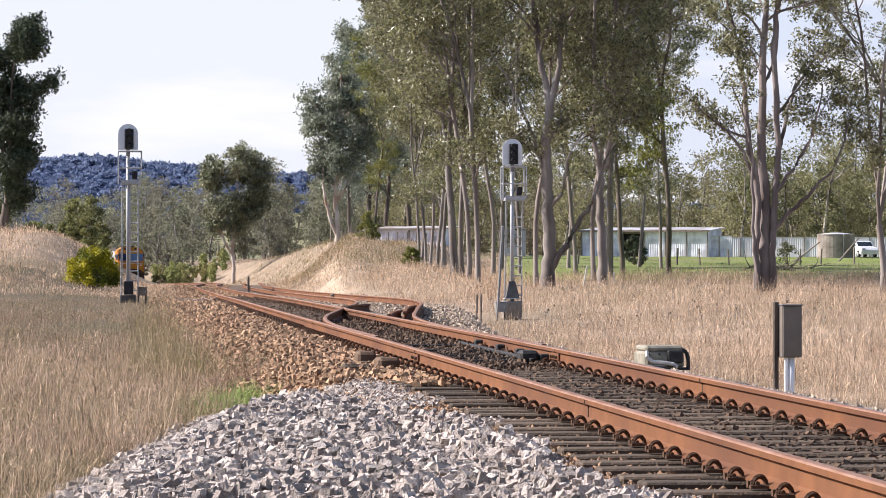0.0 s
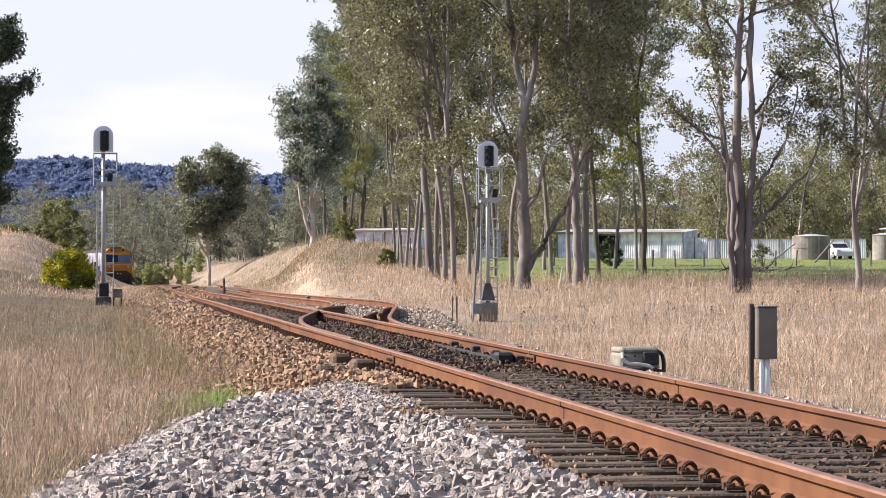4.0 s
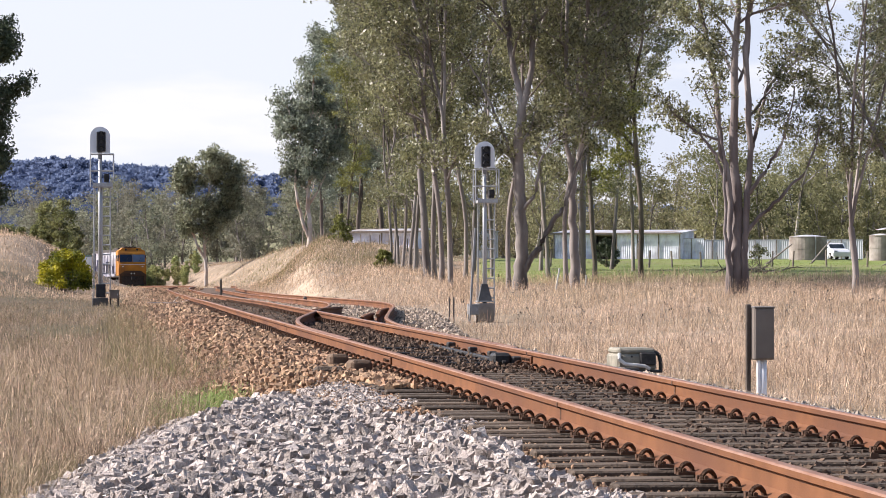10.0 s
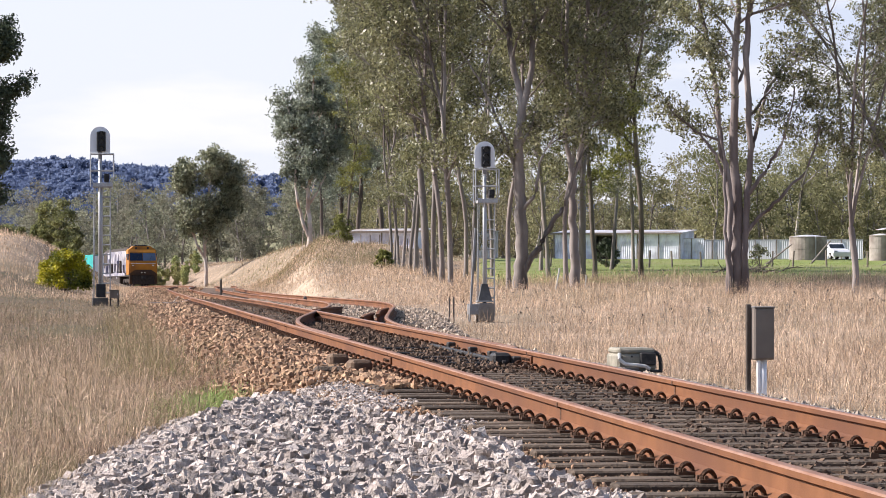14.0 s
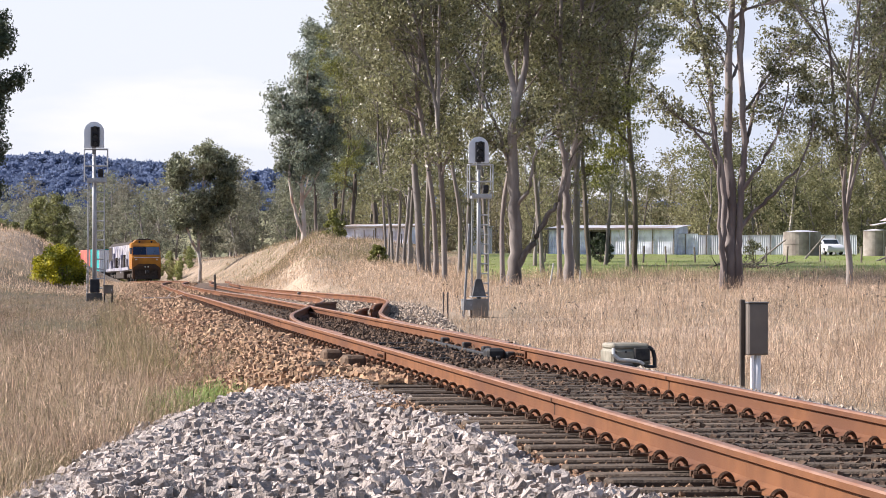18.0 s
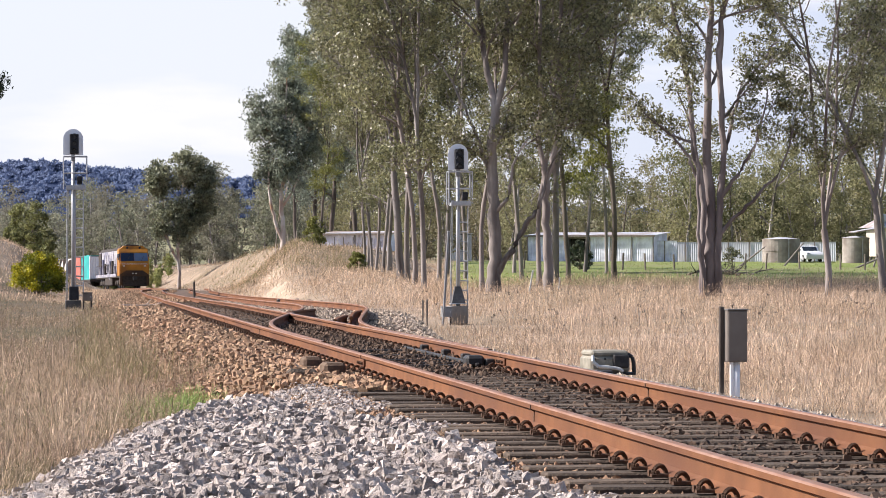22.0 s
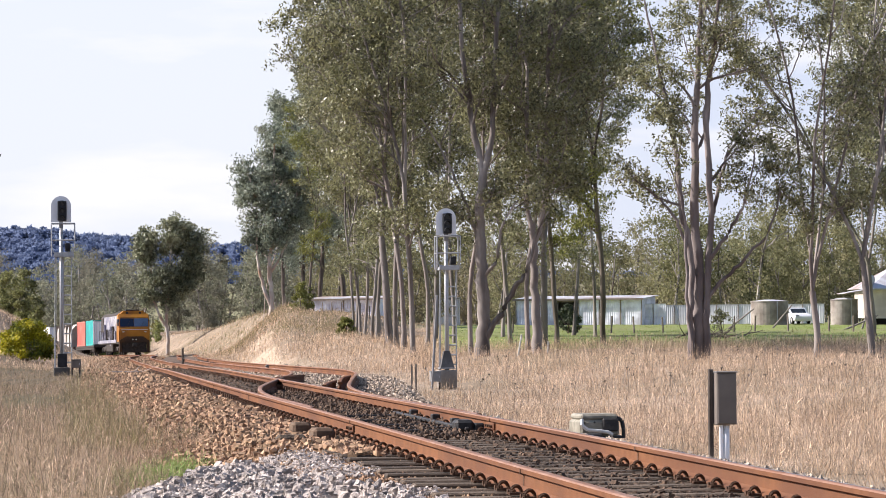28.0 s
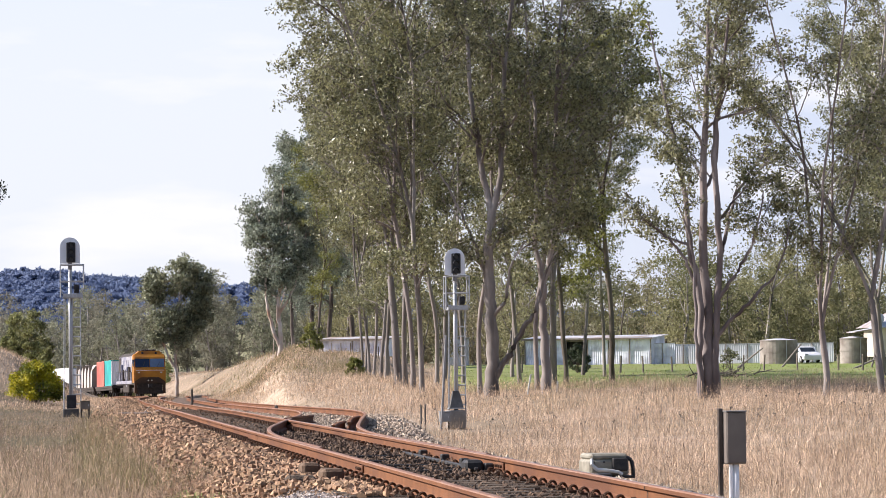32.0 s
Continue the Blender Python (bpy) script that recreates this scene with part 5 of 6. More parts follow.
for i, (az, d, L, tilt) in enumerate(((0.2160, 232, 2.3, 52), (0.2300, 236, 2.2, 40), (0.2530, 222, 2.6, 68), (0.2585, 224, 1.6, 20))):
    p = thing("leaning_timber", az * d, d, gz(az * d, d), 12 * i - 20, "grey fallen timber leaning by the paddock fence", "timber", ry=tilt)
    part("pole", rod(bmesh.new(), (0, 0, -0.1), (0, 0, L), 0.075, 8, 0.05), M["bark"], p)
bp = thing("brush_pile", 0.2110 * 172, 172, gz(0.211 * 172, 172), 0, "dark pile of fallen branches on green grass", "brush pile")
w = []
for i in range(46):
    a = rng.uniform(0, 6.28)
    w.append(tube_np(*grow(rng, (rng.normal(0, 0.9), rng.normal(0, 0.5), rng.uniform(0, 0.25)), (math.cos(a), math.sin(a), rng.uniform(0, 0.5)), rng.uniform(0.6, 1.6), 0.035, 0.008, 5, 0.15, 0.0), 5))
raw("branches", *join_np(w), M["bark_dark"], bp)


# ---- the train ----
M["loco_yellow"] = mat("orange-yellow enamel", (0.36, 0.15, 0.016), (0.44, 0.185, 0.02), 2.0, 0.5, c=(0.27, 0.11, 0.02), c_scale=0.8, tone=1.0)
M["loco_silver"] = mat("silver grey side", (0.16, 0.15, 0.165), (0.48, 0.46, 0.48), 1.6, 0.55, c=(0.14, 0.14, 0.20), c_scale=0.7, tone=1.0)
M["loco_grime"] = mat("grimy orange lower front", (0.05, 0.028, 0.016), (0.13, 0.06, 0.02), 3.0, 0.7, c=(0.05, 0.03, 0.02), c_scale=1.5)
M["loco_dark"] = mat("sooty underframe", (0.035, 0.028, 0.024), (0.07, 0.055, 0.045), 5, 0.8)
M["windscreen"] = mat("blue-tinted windscreen", (0.012, 0.022, 0.055), (0.02, 0.035, 0.08), 1.0, 0.15, spec=0.35)
# lighter copy of the glass: a sky reflection put into the colour
M["windscreen_lit"] = mat("windscreen with painted sky reflection", (0.09, 0.14, 0.24), (0.13, 0.19, 0.30), 1.0, 0.15, spec=0.5)
M["teal"] = mat("teal container paint", (0.02, 0.30, 0.28), (0.035, 0.38, 0.35), 1.0, 0.55, c=(0.03, 0.25, 0.25), c_scale=0.4, tone=1.0)
M["red_box"] = mat("faded red container paint", (0.42, 0.11, 0.085), (0.52, 0.17, 0.13), 1.0, 0.6, c=(0.36, 0.10, 0.08), c_scale=0.4, tone=1.0)
M["tarp"] = mat("dirty canvas tarpaulin", (0.36, 0.32, 0.29), (0.50, 0.46, 0.42), 1.2, 0.85, bump=0.6, bump_scale=3, c=(0.28, 0.25, 0.23), c_scale=0.6, tone=1.0)
M["lamp_glass"] = mat("headlamp glass", (0.6, 0.58, 0.5), (0.7, 0.68, 0.6), 4, 0.1, spec=0.8)
WHEELSETS = []


def wheelset(parent, y, r):
    ob = part("wheelset", rod(bmesh.new(), (-0.95, 0, 0), (0.95, 0, 0), 0.09, 10), M["loco_dark"], parent)
    for s in (-1, 1):
        bm = rod(bmesh.new(), (s * 0.68, 0, 0), (s * 0.82, 0, 0), r, 20)
        part("wheel", bm, M["steel_dark"], ob)
    ob.matrix_local = pose(0, y, r)
    WHEELSETS.append((ob, y, r))
    return ob


def bogie(parent, y, axles, r):
    span = max(axles) - min(axles) + 1.3
    b = part("bogie", bmesh.new(), M["loco_dark"], parent)
    bm = boxes((-1.05, y, 0.62, 0.14, span, 0.34), (1.05, y, 0.62, 0.14, span, 0.34), (0, y, 0.62, 2.0, 0.5, 0.3), bevel=0.03)
    for a in axles:
        for s in (-1, 1):
            box(bm, s * 1.12, y + a, 0.52, 0.16, 0.42, 0.36, 0.03)
    bm.to_mesh(b.data)
    bm.free()
    for a in axles:
        wheelset(parent, y + a, r)
    return b


def locomotive():
    """Twin-bogie diesel, its cab to -y, origin midway at rail level."""
    ob = new("diesel_locomotive")
    tagged(ob, "orange-yellow diesel locomotive with dark blue windscreens and silver sides", "locomotive")
    part("underframe", boxes((0, 0, 1.22, 2.8, 21.6, 0.34), bevel=0.03), M["loco_dark"], ob)
    # cab shell: side outline with raked screen
    prof = [(-10.85, 1.15), (-8.7, 1.15), (-8.7, 3.95), (-10.15, 3.95), (-10.45, 3.52), (-10.72, 2.62), (-10.95, 2.45)]
    bm = prism(prof, 2.94, "x", -1.47)
    bmesh.ops.bevel(bm, geom=[e for e in bm.edges], offset=0.10, segments=2, affect="EDGES")
    cab = part("cab", bm, M["loco_yellow"], ob, "orange-yellow wide-nosed cab")
    part("cab_roof", prism([(-1.30, 3.90), (1.30, 3.90), (0.92, 4.22), (-0.92, 4.22)], 1.35, "y", -10.05), M["loco_yellow"], ob)
    for x0, x1, m in ((-1.36, -0.02, "windscreen"), (0.02, 1.36, "windscreen_lit")):
        bm = bmesh.new()
        vs = [bm.verts.new(v) for v in ((x0, -10.75, 2.70), (x1, -10.75, 2.70), (x1 * 0.985, -10.50, 3.48), (x0 * 0.985, -10.50, 3.48),
                                       (x0, -10.55, 2.70), (x1, -10.55, 2.70), (x1, -10.30, 3.48), (x0, -10.30, 3.48))]
        for f in ((0, 1, 2, 3), (4, 7, 6, 5), (0, 4, 5, 1), (1, 5, 6, 2), (2, 6, 7, 3), (3, 7, 4, 0)):
            bm.faces.new([vs[i] for i in f])
        w = part("windscreen", bm, M[m], ob)
        part("wiper", rod(bmesh.new(), ((x0 + x1) / 2, -10.79, 2.7), ((x0 + x1) / 2 + 0.25, -10.64, 3.2), 0.015, 5), M["black_paint"], w)
    for s in (-1, 1):
        part("cab_window", boxes((s * 1.475, -9.4, 3.1, 0.03, 0.9, 0.62), bevel=0.01), M["windscreen"], ob)
        part("side_screen", boxes((s * 1.45, -10.25, 3.08, 0.08, 0.42, 0.66), bevel=0.01), M["windscreen"], ob)
        part("cab_door", boxes((s * 1.48, -9.05, 2.2, 0.03, 0.55, 1.7), bevel=0.01), M["loco_yellow"], ob)
        part("step", boxes((s * 1.32, -10.7, 0.75, 0.26, 0.5, 1.0), bevel=0.03), M["loco_grime"], ob)
        part("marker_light", boxes((s * 1.05, -10.93, 2.2, 0.2, 0.08, 0.12), bevel=0.02), M["lamp_glass"], ob)
        part("headlight", rod(bmesh.new(), (s * 0.16, -10.94, 1.45), (s * 0.16, -11.0, 1.45), 0.07, 12), M["lamp_glass"], ob)
        part("top_light", rod(bmesh.new(), (s * 0.62, -10.02, 4.02), (s * 0.62, -10.12, 4.02), 0.11, 12), M["black_paint"], ob)
        part("walkway", boxes((s * 1.28, 1.4, 1.42, 0.34, 17.8, 0.08), bevel=0.01), M["loco_silver"], ob)
        part("sill", boxes((s * 1.44, 1.4, 1.28, 0.05, 18.4, 0.24), bevel=0.01), M["loco_silver"], ob)
        part("handrail", rods(((s * 1.42, -7.0, 2.4), (s * 1.42, 10.0, 2.4), 0.02), seg=5), M["loco_dark"], ob)
        for i in range(8):
            part("stanchion", rods(((s * 1.42, -6.6 + i * 2.35, 1.42), (s * 1.42, -6.6 + i * 2.35, 2.4), 0.02), seg=5), M["loco_dark"], ob)
        for i in range(7):
            part("engine_door", boxes((s * 1.155, -6.3 + i * 2.1, 2.55, 0.05, 1.75, 1.9), bevel=0.015), M["loco_silver"], ob)
            part("side_box", boxes((s * 1.28, -5.3 + i * 2.1, 1.85 + 0.25 * (i % 2), 0.22, 0.5, 0.9 + 0.5 * (i % 3)), bevel=0.02), M["loco_dark"] if i % 3 == 1 else M["loco_silver"], ob)
        part("radiator_grille", boxes((s * 1.17, 8.9, 2.95, 0.06, 2.4, 1.6), bevel=0.015), M["loco_dark"], ob)
        part("fuel_tank", boxes((s * 0.75, 0, 0.72, 1.2, 6.0, 0.8), bevel=0.08), M["loco_dark"], ob)
    part("hood", boxes((0, 1.0, 2.6, 2.26, 19.0, 2.5), bevel=0.06), M["loco_silver"], ob, "silver and blue engine hood")
    part("roof", prism([(-1.13, 3.8), (1.13, 3.8), (0.8, 4.12), (-0.8, 4.12)], 18.9, "y", -8.5), M["loco_dark"], ob)
    part("dynamic_brake", boxes((0, -4.8, 4.13, 1.7, 2.6, 0.24), bevel=0.04), M["loco_dark"], ob)
    part("exhaust", boxes((0, -1.0, 4.17, 0.7, 1.0, 0.3), bevel=0.03), M["loco_dark"], ob)
    part("horn", rods(((-0.3, -9.0, 4.22), (-0.3, -9.5, 4.30), 0.06), ((0.3, -9.0, 4.22), (0.3, -9.5, 4.30), 0.06)), M["black_paint"], ob)
    part("air_conditioner", boxes((0, -8.6, 4.27, 1.3, 1.2, 0.16), bevel=0.04), M["black_paint"], ob)
    part("pilot", boxes((0, -10.75, 0.72, 2.3, 0.12, 0.86), (0, -10.85, 0.35, 2.5, 0.1, 0.3), bevel=0.03), M["loco_dark"], ob)
    part("coupler", boxes((0, -11.1, 0.95, 0.3, 0.6, 0.3), (0, -11.35, 0.95, 0.42, 0.2, 0.36), bevel=0.04), M["steel_dark"], ob)
    part("nose_stripe", boxes((0, -10.945, 2.40, 2.6, 0.02, 0.05)), M["sheet_grey"], ob)
    part("front_apron", prism([(-1.42, 1.18), (1.42, 1.18), (1.42, 1.35), (0.85, 1.75), (-0.85, 1.75), (-1.42, 1.35)], 0.03, "y", -10.965), M["loco_grime"], ob, "grimy lower front")
    bogie(ob, -6.9, (-1.85, 0, 1.85), 0.53)
    bogie(ob, 6.9, (-1.85, 0, 1.85), 0.53)
    return ob


def flat_wagon(length):
    ob = new("flat_wagon")
    tagged(ob, "dark rusty flat wagon carrying freight", "wagon", "wagons of the train")
    part("deck", boxes((0, 0, 0.98, 2.6, length, 0.22), (-1.2, 0, 0.8, 0.12, length, 0.3), (1.2, 0, 0.8, 0.12, length, 0.3), bevel=0.02), M["loco_dark"], ob)
    for y in (-length / 2 + 2.0, length / 2 - 2.0):
        bogie(ob, y, (-0.9, 0.9), 0.45)
    for y in (-length / 2 - 0.3, length / 2 + 0.3):
        part("coupler", boxes((0, y, 0.85, 0.25, 0.6, 0.25), bevel=0.03), M["steel_dark"], ob)
    return ob


def container(length, material, label, h=2.6, end=None):
    """A corrugated freight container, origin at its floor's middle."""
    ob = new("freight_container")
    tagged(ob, label, "container", "containers on the train")
    w = 2.44
    for s in (-1, 1):
        side = raw("side_panel", *corrugated(length - 0.2, h - 0.25, 0.28, 0.025), material, ob)
        side.matrix_local = pose(s * (w / 2 - 0.04), -(length - 0.2) / 2, 0.12, 0, 0, 90)
        part("bottom_rail", boxes((s * (w / 2 - 0.05), 0, 0.08, 0.1, length, 0.16)), material, ob)
        part("top_rail", boxes((s * (w / 2 - 0.05), 0, h - 0.06, 0.1, length, 0.12)), material, ob)
        e = raw("end_panel", *corrugated(w - 0.2, h - 0.25, 0.28, 0.025), end or material, ob)
        e.matrix_local = pose(-(w - 0.2) / 2, s * (length / 2 - 0.04), 0.12)
        for t in (-1, 1):
            part("corner_post", boxes((s * (w / 2 - 0.07), t * (length / 2 - 0.07), h / 2, 0.14, 0.14, h), bevel=0.01), end if (end and t < 0) else material, ob)
    part("roof", boxes((0, 0, h - 0.03, w - 0.1, length - 0.1, 0.05)), material, ob)
    part("floor", boxes((0, 0, 0.06, w - 0.1, length - 0.1, 0.08)), M["loco_dark"], ob)
    return ob


def tarped_load(length):
    ob = new("tarpaulin_load")
    tagged(ob, "freight under a dirty grey tarpaulin on a wagon", "load")
    bm = bmesh.new()
    n, m = 24, 12
    rng = np.random.default_rng(4)
    rows = []
    for i in range(n + 1):
        y = -length / 2 + length * i / n
        row = []
        for j in range(m + 1):
            a = math.pi * j / m
            sag = 0.05 * math.sin(i * 1.9) + rng.uniform(-0.03, 0.03)
            x, z = -1.25 * math.copysign(abs(math.cos(a)) ** 0.5, math.cos(a)), 2.35 * abs(math.sin(a)) ** 0.35
            row.append(bm.verts.new((x * (1 + sag * 0.6), y, max(0.02, z * (1 + sag)))))
        rows.append(row)
    for i in range(n):
        for j in range(m):
            bm.faces.new((rows[i][j], rows[i][j + 1], rows[i + 1][j + 1], rows[i + 1][j]))
    bm.faces.new(rows[0])
    bm.faces.new(rows[-1][::-1])
    part("tarpaulin", bm, M["tarp"], ob, smooth=True)
    for i in range(5):
        part("lashing", boxes((0, -length / 2 + (i + 0.5) * length / 5, 1.18, 2.72, 0.05, 2.42)), M["timber_grey"], ob)
    return ob


LOCO = locomotive()
CARS = [(flat_wagon(14.4), 34.0), (flat_wagon(14.4), 49.8), (flat_wagon(14.4), 65.6)]
FREIGHT = [(container(6.1, M["teal"], "teal corrugated freight container on a wagon", end=M["white_paint"]), 30.6), (container(6.1, M["red_box"], "faded red corrugated freight container on a wagon"), 37.2),
           (tarped_load(11.5), 49.8), (container(12.2, M["white_paint"], "dirty white freight container on a wagon", 2.3), 65.6)]


def motions():
    """The train creeps up the grade round the curve."""
    def nose(t):
        return 370.9 - 2.012 * t
    def at(s, h=0.0, span=6.0):
        x0, y0, z0, _ = line_at(s - span)
        x1, y1, z1, _ = line_at(s + span)
        rz = -math.degrees(math.atan2(x1 - x0, y1 - y0))
        rx = math.degrees(math.atan2(z1 - z0, y1 - y0))
        return pose((x0 + x1) / 2, (y0 + y1) / 2, (z0 + z1) / 2 + h, rx, 0, rz)
    times = [i * 2.0 for i in range(17)]
    walk(LOCO, [(t, at(nose(t) + 11, 0, 6.9)) for t in times])
    for ob, back in CARS:
        walk(ob, [(t, at(nose(t) + back, 0, 5.2)) for t in times])
    for ob, back in FREIGHT:
        walk(ob, [(t, at(nose(t) + back, 1.092, 4.0)) for t in times])
    for ob, y, r in WHEELSETS:
        n = 128
        walk(ob, [(32.0 * i / n, pose(0, y, r, math.degrees(2.012 * 32.0 * i / n / r) % 360)) for i in range(n + 1)])


# ---- grass ----
def blades(name, x, y, h, w, material, seed, label, lean=0.25):
    """Tapering blades in tufts at x, y, of heights h and widths w."""
    rng = np.random.default_rng(seed)
    k = 7
    n = len(x) * k
    a = rng.uniform(0, 6.28, n)
    r = np.abs(rng.normal(0, 0.09, n)) * np.repeat(0.6 + y / 60, k)
    x, y, h, w = np.repeat(x, k) + r * np.cos(a), np.repeat(y, k) + r * np.sin(a), np.repeat(h, k) * rng.uniform(0.45, 1.1, n), np.repeat(w, k) * rng.uniform(0.5, 1.5, n)
    b = np.stack([x, y, ground_z(x, y) - 0.03], -1)
    l = np.abs(rng.normal(0, lean, n))[:, None]
    d = np.stack([np.cos(a), np.sin(a), np.zeros(n)], -1) * l + np.array([0.04, 0, 1.0])
    d /= np.linalg.norm(d, axis=1)[:, None]
    # and some are broken bits lying every way in the thatch
    bit = rng.random(n) < 0.75
    f = rng.uniform(-1.5, 1.5, n)
    u = np.stack([np.cos(f), np.sin(f), np.zeros(n)], -1) * (w[:, None] * np.where(bit, 0.60, 0.44)[:, None])
    # some carry their width near the top, as seed heads do
    top = (rng.random(n) < 0.45)[:, None]
    q = rng.normal(0, 1, (n, 3)) * np.array([1, 1, 0.7])
    q /= np.linalg.norm(q, axis=1)[:, None]
    b = np.where(bit[:, None], b + np.stack([rng.normal(0, 0.08, n), rng.normal(0, 0.08, n), h * rng.uniform(0.15, 1.0, n)], -1), b)
    d = np.where(bit[:, None], q, d)
    h = np.where(bit, rng.uniform(0.07, 0.34, n) * h, h)
    tip, foot = b + d * h[:, None], b
    v = np.stack([np.where(top, foot, foot - u), np.where(top, tip + u, foot + u), np.where(top, tip - u * 0.8 - d * 0.1 * h[:, None], tip)], 1).reshape(-1, 3)
    ob = raw(name, v, np.arange(3 * n).reshape(-1, 3), M[material])
    return tagged(ob, label, "grass", kind="stuff")


def spread_grass(name, seed, n, az, yr, keep, height, width, material, label, lean=0.25, patch=0.3):
    """Blades over a wedge of country, thinner with distance."""
    rng = np.random.default_rng(seed)
    y = np.exp(rng.uniform(math.log(yr[0]), math.log(yr[1]), n))
    x = rng.uniform(az[0], az[1], n) * y
    o = x - np.interp(y, S, XC)
    k = keep(x, y, o)
    x, y = x[k], y[k]
    h = height * (1 - 0.45 * sm(y, 85, 110) * (np.abs(x - 1.5) < 4.5)) * rng.uniform(0.5, 1.15, len(x)) * (1 + patch * (0.6 * fbm(x, y, 0.45, seed) + 0.8 * fbm(x, y, 1.7, seed + 3)))
    w = width * (0.6 + y / 90) * rng.uniform(0.5, 1.6, len(x))
    return blades(name, x, y, h, w, material, seed, label, lean)


def side_clear(y):
    return 2.75 + 1.35 * (1 - sm(y, 44, 56)) + np.clip(np.interp(y, S, SIDE), 0, 9)


spread_grass("dry_grass", 1, 48000, (0.03, 0.30), (24, 150), lambda x, y, o: (o > side_clear(y) + 0.35 * fbm(x, y, 0.8, 4)) & ((np.abs(x - 12.5) > 1.6) | (np.abs(y - 96) > 7)), 0.52, 0.0058, "grass_dry",
             "tall dry straw-coloured grass beside the line", 0.45, 0.5)
spread_grass("dry_grass", 2, 34000, (0.02, 0.125), (112, 400), lambda x, y, o: (o > side_clear(y) - 0.3 - 1.2 * sm(y, 120, 150)) & (scar(x, y) < 0.45 + 0.7 * fbm(x, y, 2.5, 35)), 0.42, 0.0065, "grass_dry", "dry pinkish grass on the cutting bank", 0.5, 0.6)
spread_grass("rank_grass", 10, 12000, (0.02, 0.125), (140, 400), lambda x, y, o: (o > side_clear(y) + 0.6) & (fbm(x, y, 0.16, 21) > -0.02) & (scar(x, y) < 0.1), 0.40, 0.007, "grass_rank", "patches of greying grass on the cutting bank", 0.6, 0.6)
spread_grass("green_grass", 11, 13000, (0.03, 0.100), (175, 345), lambda x, y, o: (o > 6.4 + 2 * fbm(x, y, 0.3, 22)) & (fbm(x, y, 0.22, 23) > -0.25), 0.46, 0.0085, "grass_olive", "olive green grass along the crest of the bank", 0.6, 0.6)
left_edge = lambda x, y: -2.05 - 0.42 * sm(y, 36, 46) - 0.25 * fbm(x, y, 0.9, 6) - 0.5 * (1 - sm(y, 30, 34)) * sm(y, 8, 12)
left_on = lambda x, y, o: (o < left_edge(x, y)) & ((y > 31) | (x < heap_line(y) + 0.05)) & ((y < 31) | (y > 36.5) | (o < -2.9))
patch = lambda x, y, s: fbm(x, y, 0.55, s)
spread_grass("dry_grass", 3, 48000, (-0.05, 0.075), (14, 125), lambda x, y, o: left_on(x, y, o) & (patch(x, y, 11) > -0.32), 0.31, 0.0045, "grass_rank",
             "rank grey-brown grass beside the ballast", 0.8, 0.7)
spread_grass("dry_grass", 15, 15000, (-0.05, 0.05), (14, 31), lambda x, y, o: left_on(x, y, o) & (patch(x, y, 16) > -0.1), 0.36, 0.005, "grass_rank", "tangled brown grass beside the ballast heap", 1.0, 0.7)
spread_grass("dry_grass", 4, 20000, (-0.05, 0.07), (14, 60), lambda x, y, o: left_on(x, y, o) & (patch(x, y, 12) > 0.05), 0.38, 0.0048, "grass_dry",
             "straw-coloured grass beside the ballast", 0.75, 0.7)
spread_grass("reddish_grass", 8, 40000, (-0.05, 0.07), (24, 125), lambda x, y, o: left_on(x, y, o) & (patch(x, y, 13) > -0.02), 0.33, 0.0045, "grass_red",
             "reddish seeding grass beside the ballast", 0.6, 0.7)
spread_grass("green_grass", 18, 6500, (-0.05, 0.07), (20, 80), lambda x, y, o: left_on(x, y, o) & (patch(x, y, 19) > 0.0), 0.36, 0.0042, "grass_olive",
             "grey-green grass among the rank straw", 0.5, 0.7)
spread_grass("dry_grass", 19, 9000, (-0.05, 0.06), (16, 50), lambda x, y, o: left_on(x, y, o) & (patch(x, y, 20) > -0.1), 0.55, 0.0036, "grass_dry",
             "tall thin straw stalks over the rank grass", 0.45, 0.6)
spread_grass("dry_grass", 17, 5000, (-1.2, 0.45), (3, 14.5), lambda x, y, o: (o < -2.9), 0.30, 0.006, "grass_rank", "tangled brown grass on the near bank", 0.9, 0.7)
spread_grass("reddish_grass", 9, 16000, (0.03, 0.30), (40, 140), lambda x, y, o: (o > side_clear(y) + 0.2) & (patch(x, y, 14) > 0.08) & ((np.abs(x - 12.5) > 1.6) | (np.abs(y - 96) > 7)), 0.5, 0.006, "grass_red",
             "reddish seeding grass among dry straw", 0.5, 0.6)
spread_grass("dry_grass", 5, 14000, (-0.06, 0.03), (110, 240), lambda x, y, o: (o < -2.4), 0.5, 0.009, "grass_dry", "dry grass on the left bank")
spread_grass("green_grass", 6, 4500, (0.022, 0.057), (31.0, 34.6), lambda x, y, o: (o < -2.55) & (o > -3.1 + 0.35 * fbm(x, y, 1.5, 2)), 0.26, 0.0065, "grass_fresh", "fresh green grass tuft at the ballast edge", 0.5)
spread_grass("green_grass", 16, 5500, (0.012, 0.050), (40, 88), lambda x, y, o: (o < -2.6) & (o > -4.0 + 0.5 * fbm(x, y, 0.7, 24)) & (fbm(x, y, 0.5, 25) > -0.15), 0.55, 0.005, "grass_olive", "grey-green weeds at the ballast edge", 0.35, 0.6)
spread_grass("dry_grass", 20, 11000, (0.115, 0.31), (98, 142), lambda x, y, o: (np.abs(x - 12.5) > 1.6) | (np.abs(y - 96) > 7), 0.55, 0.0055, "grass_dry", "tall dry grass along the paddock edge", 0.4, 0.5)
spread_grass("green_grass", 7, 10000, (0.118, 0.31), (137, 290), lambda x, y, o: (x > 18), 0.10, 0.018, "grass_green", "short green grass on the paddock", 0.6)


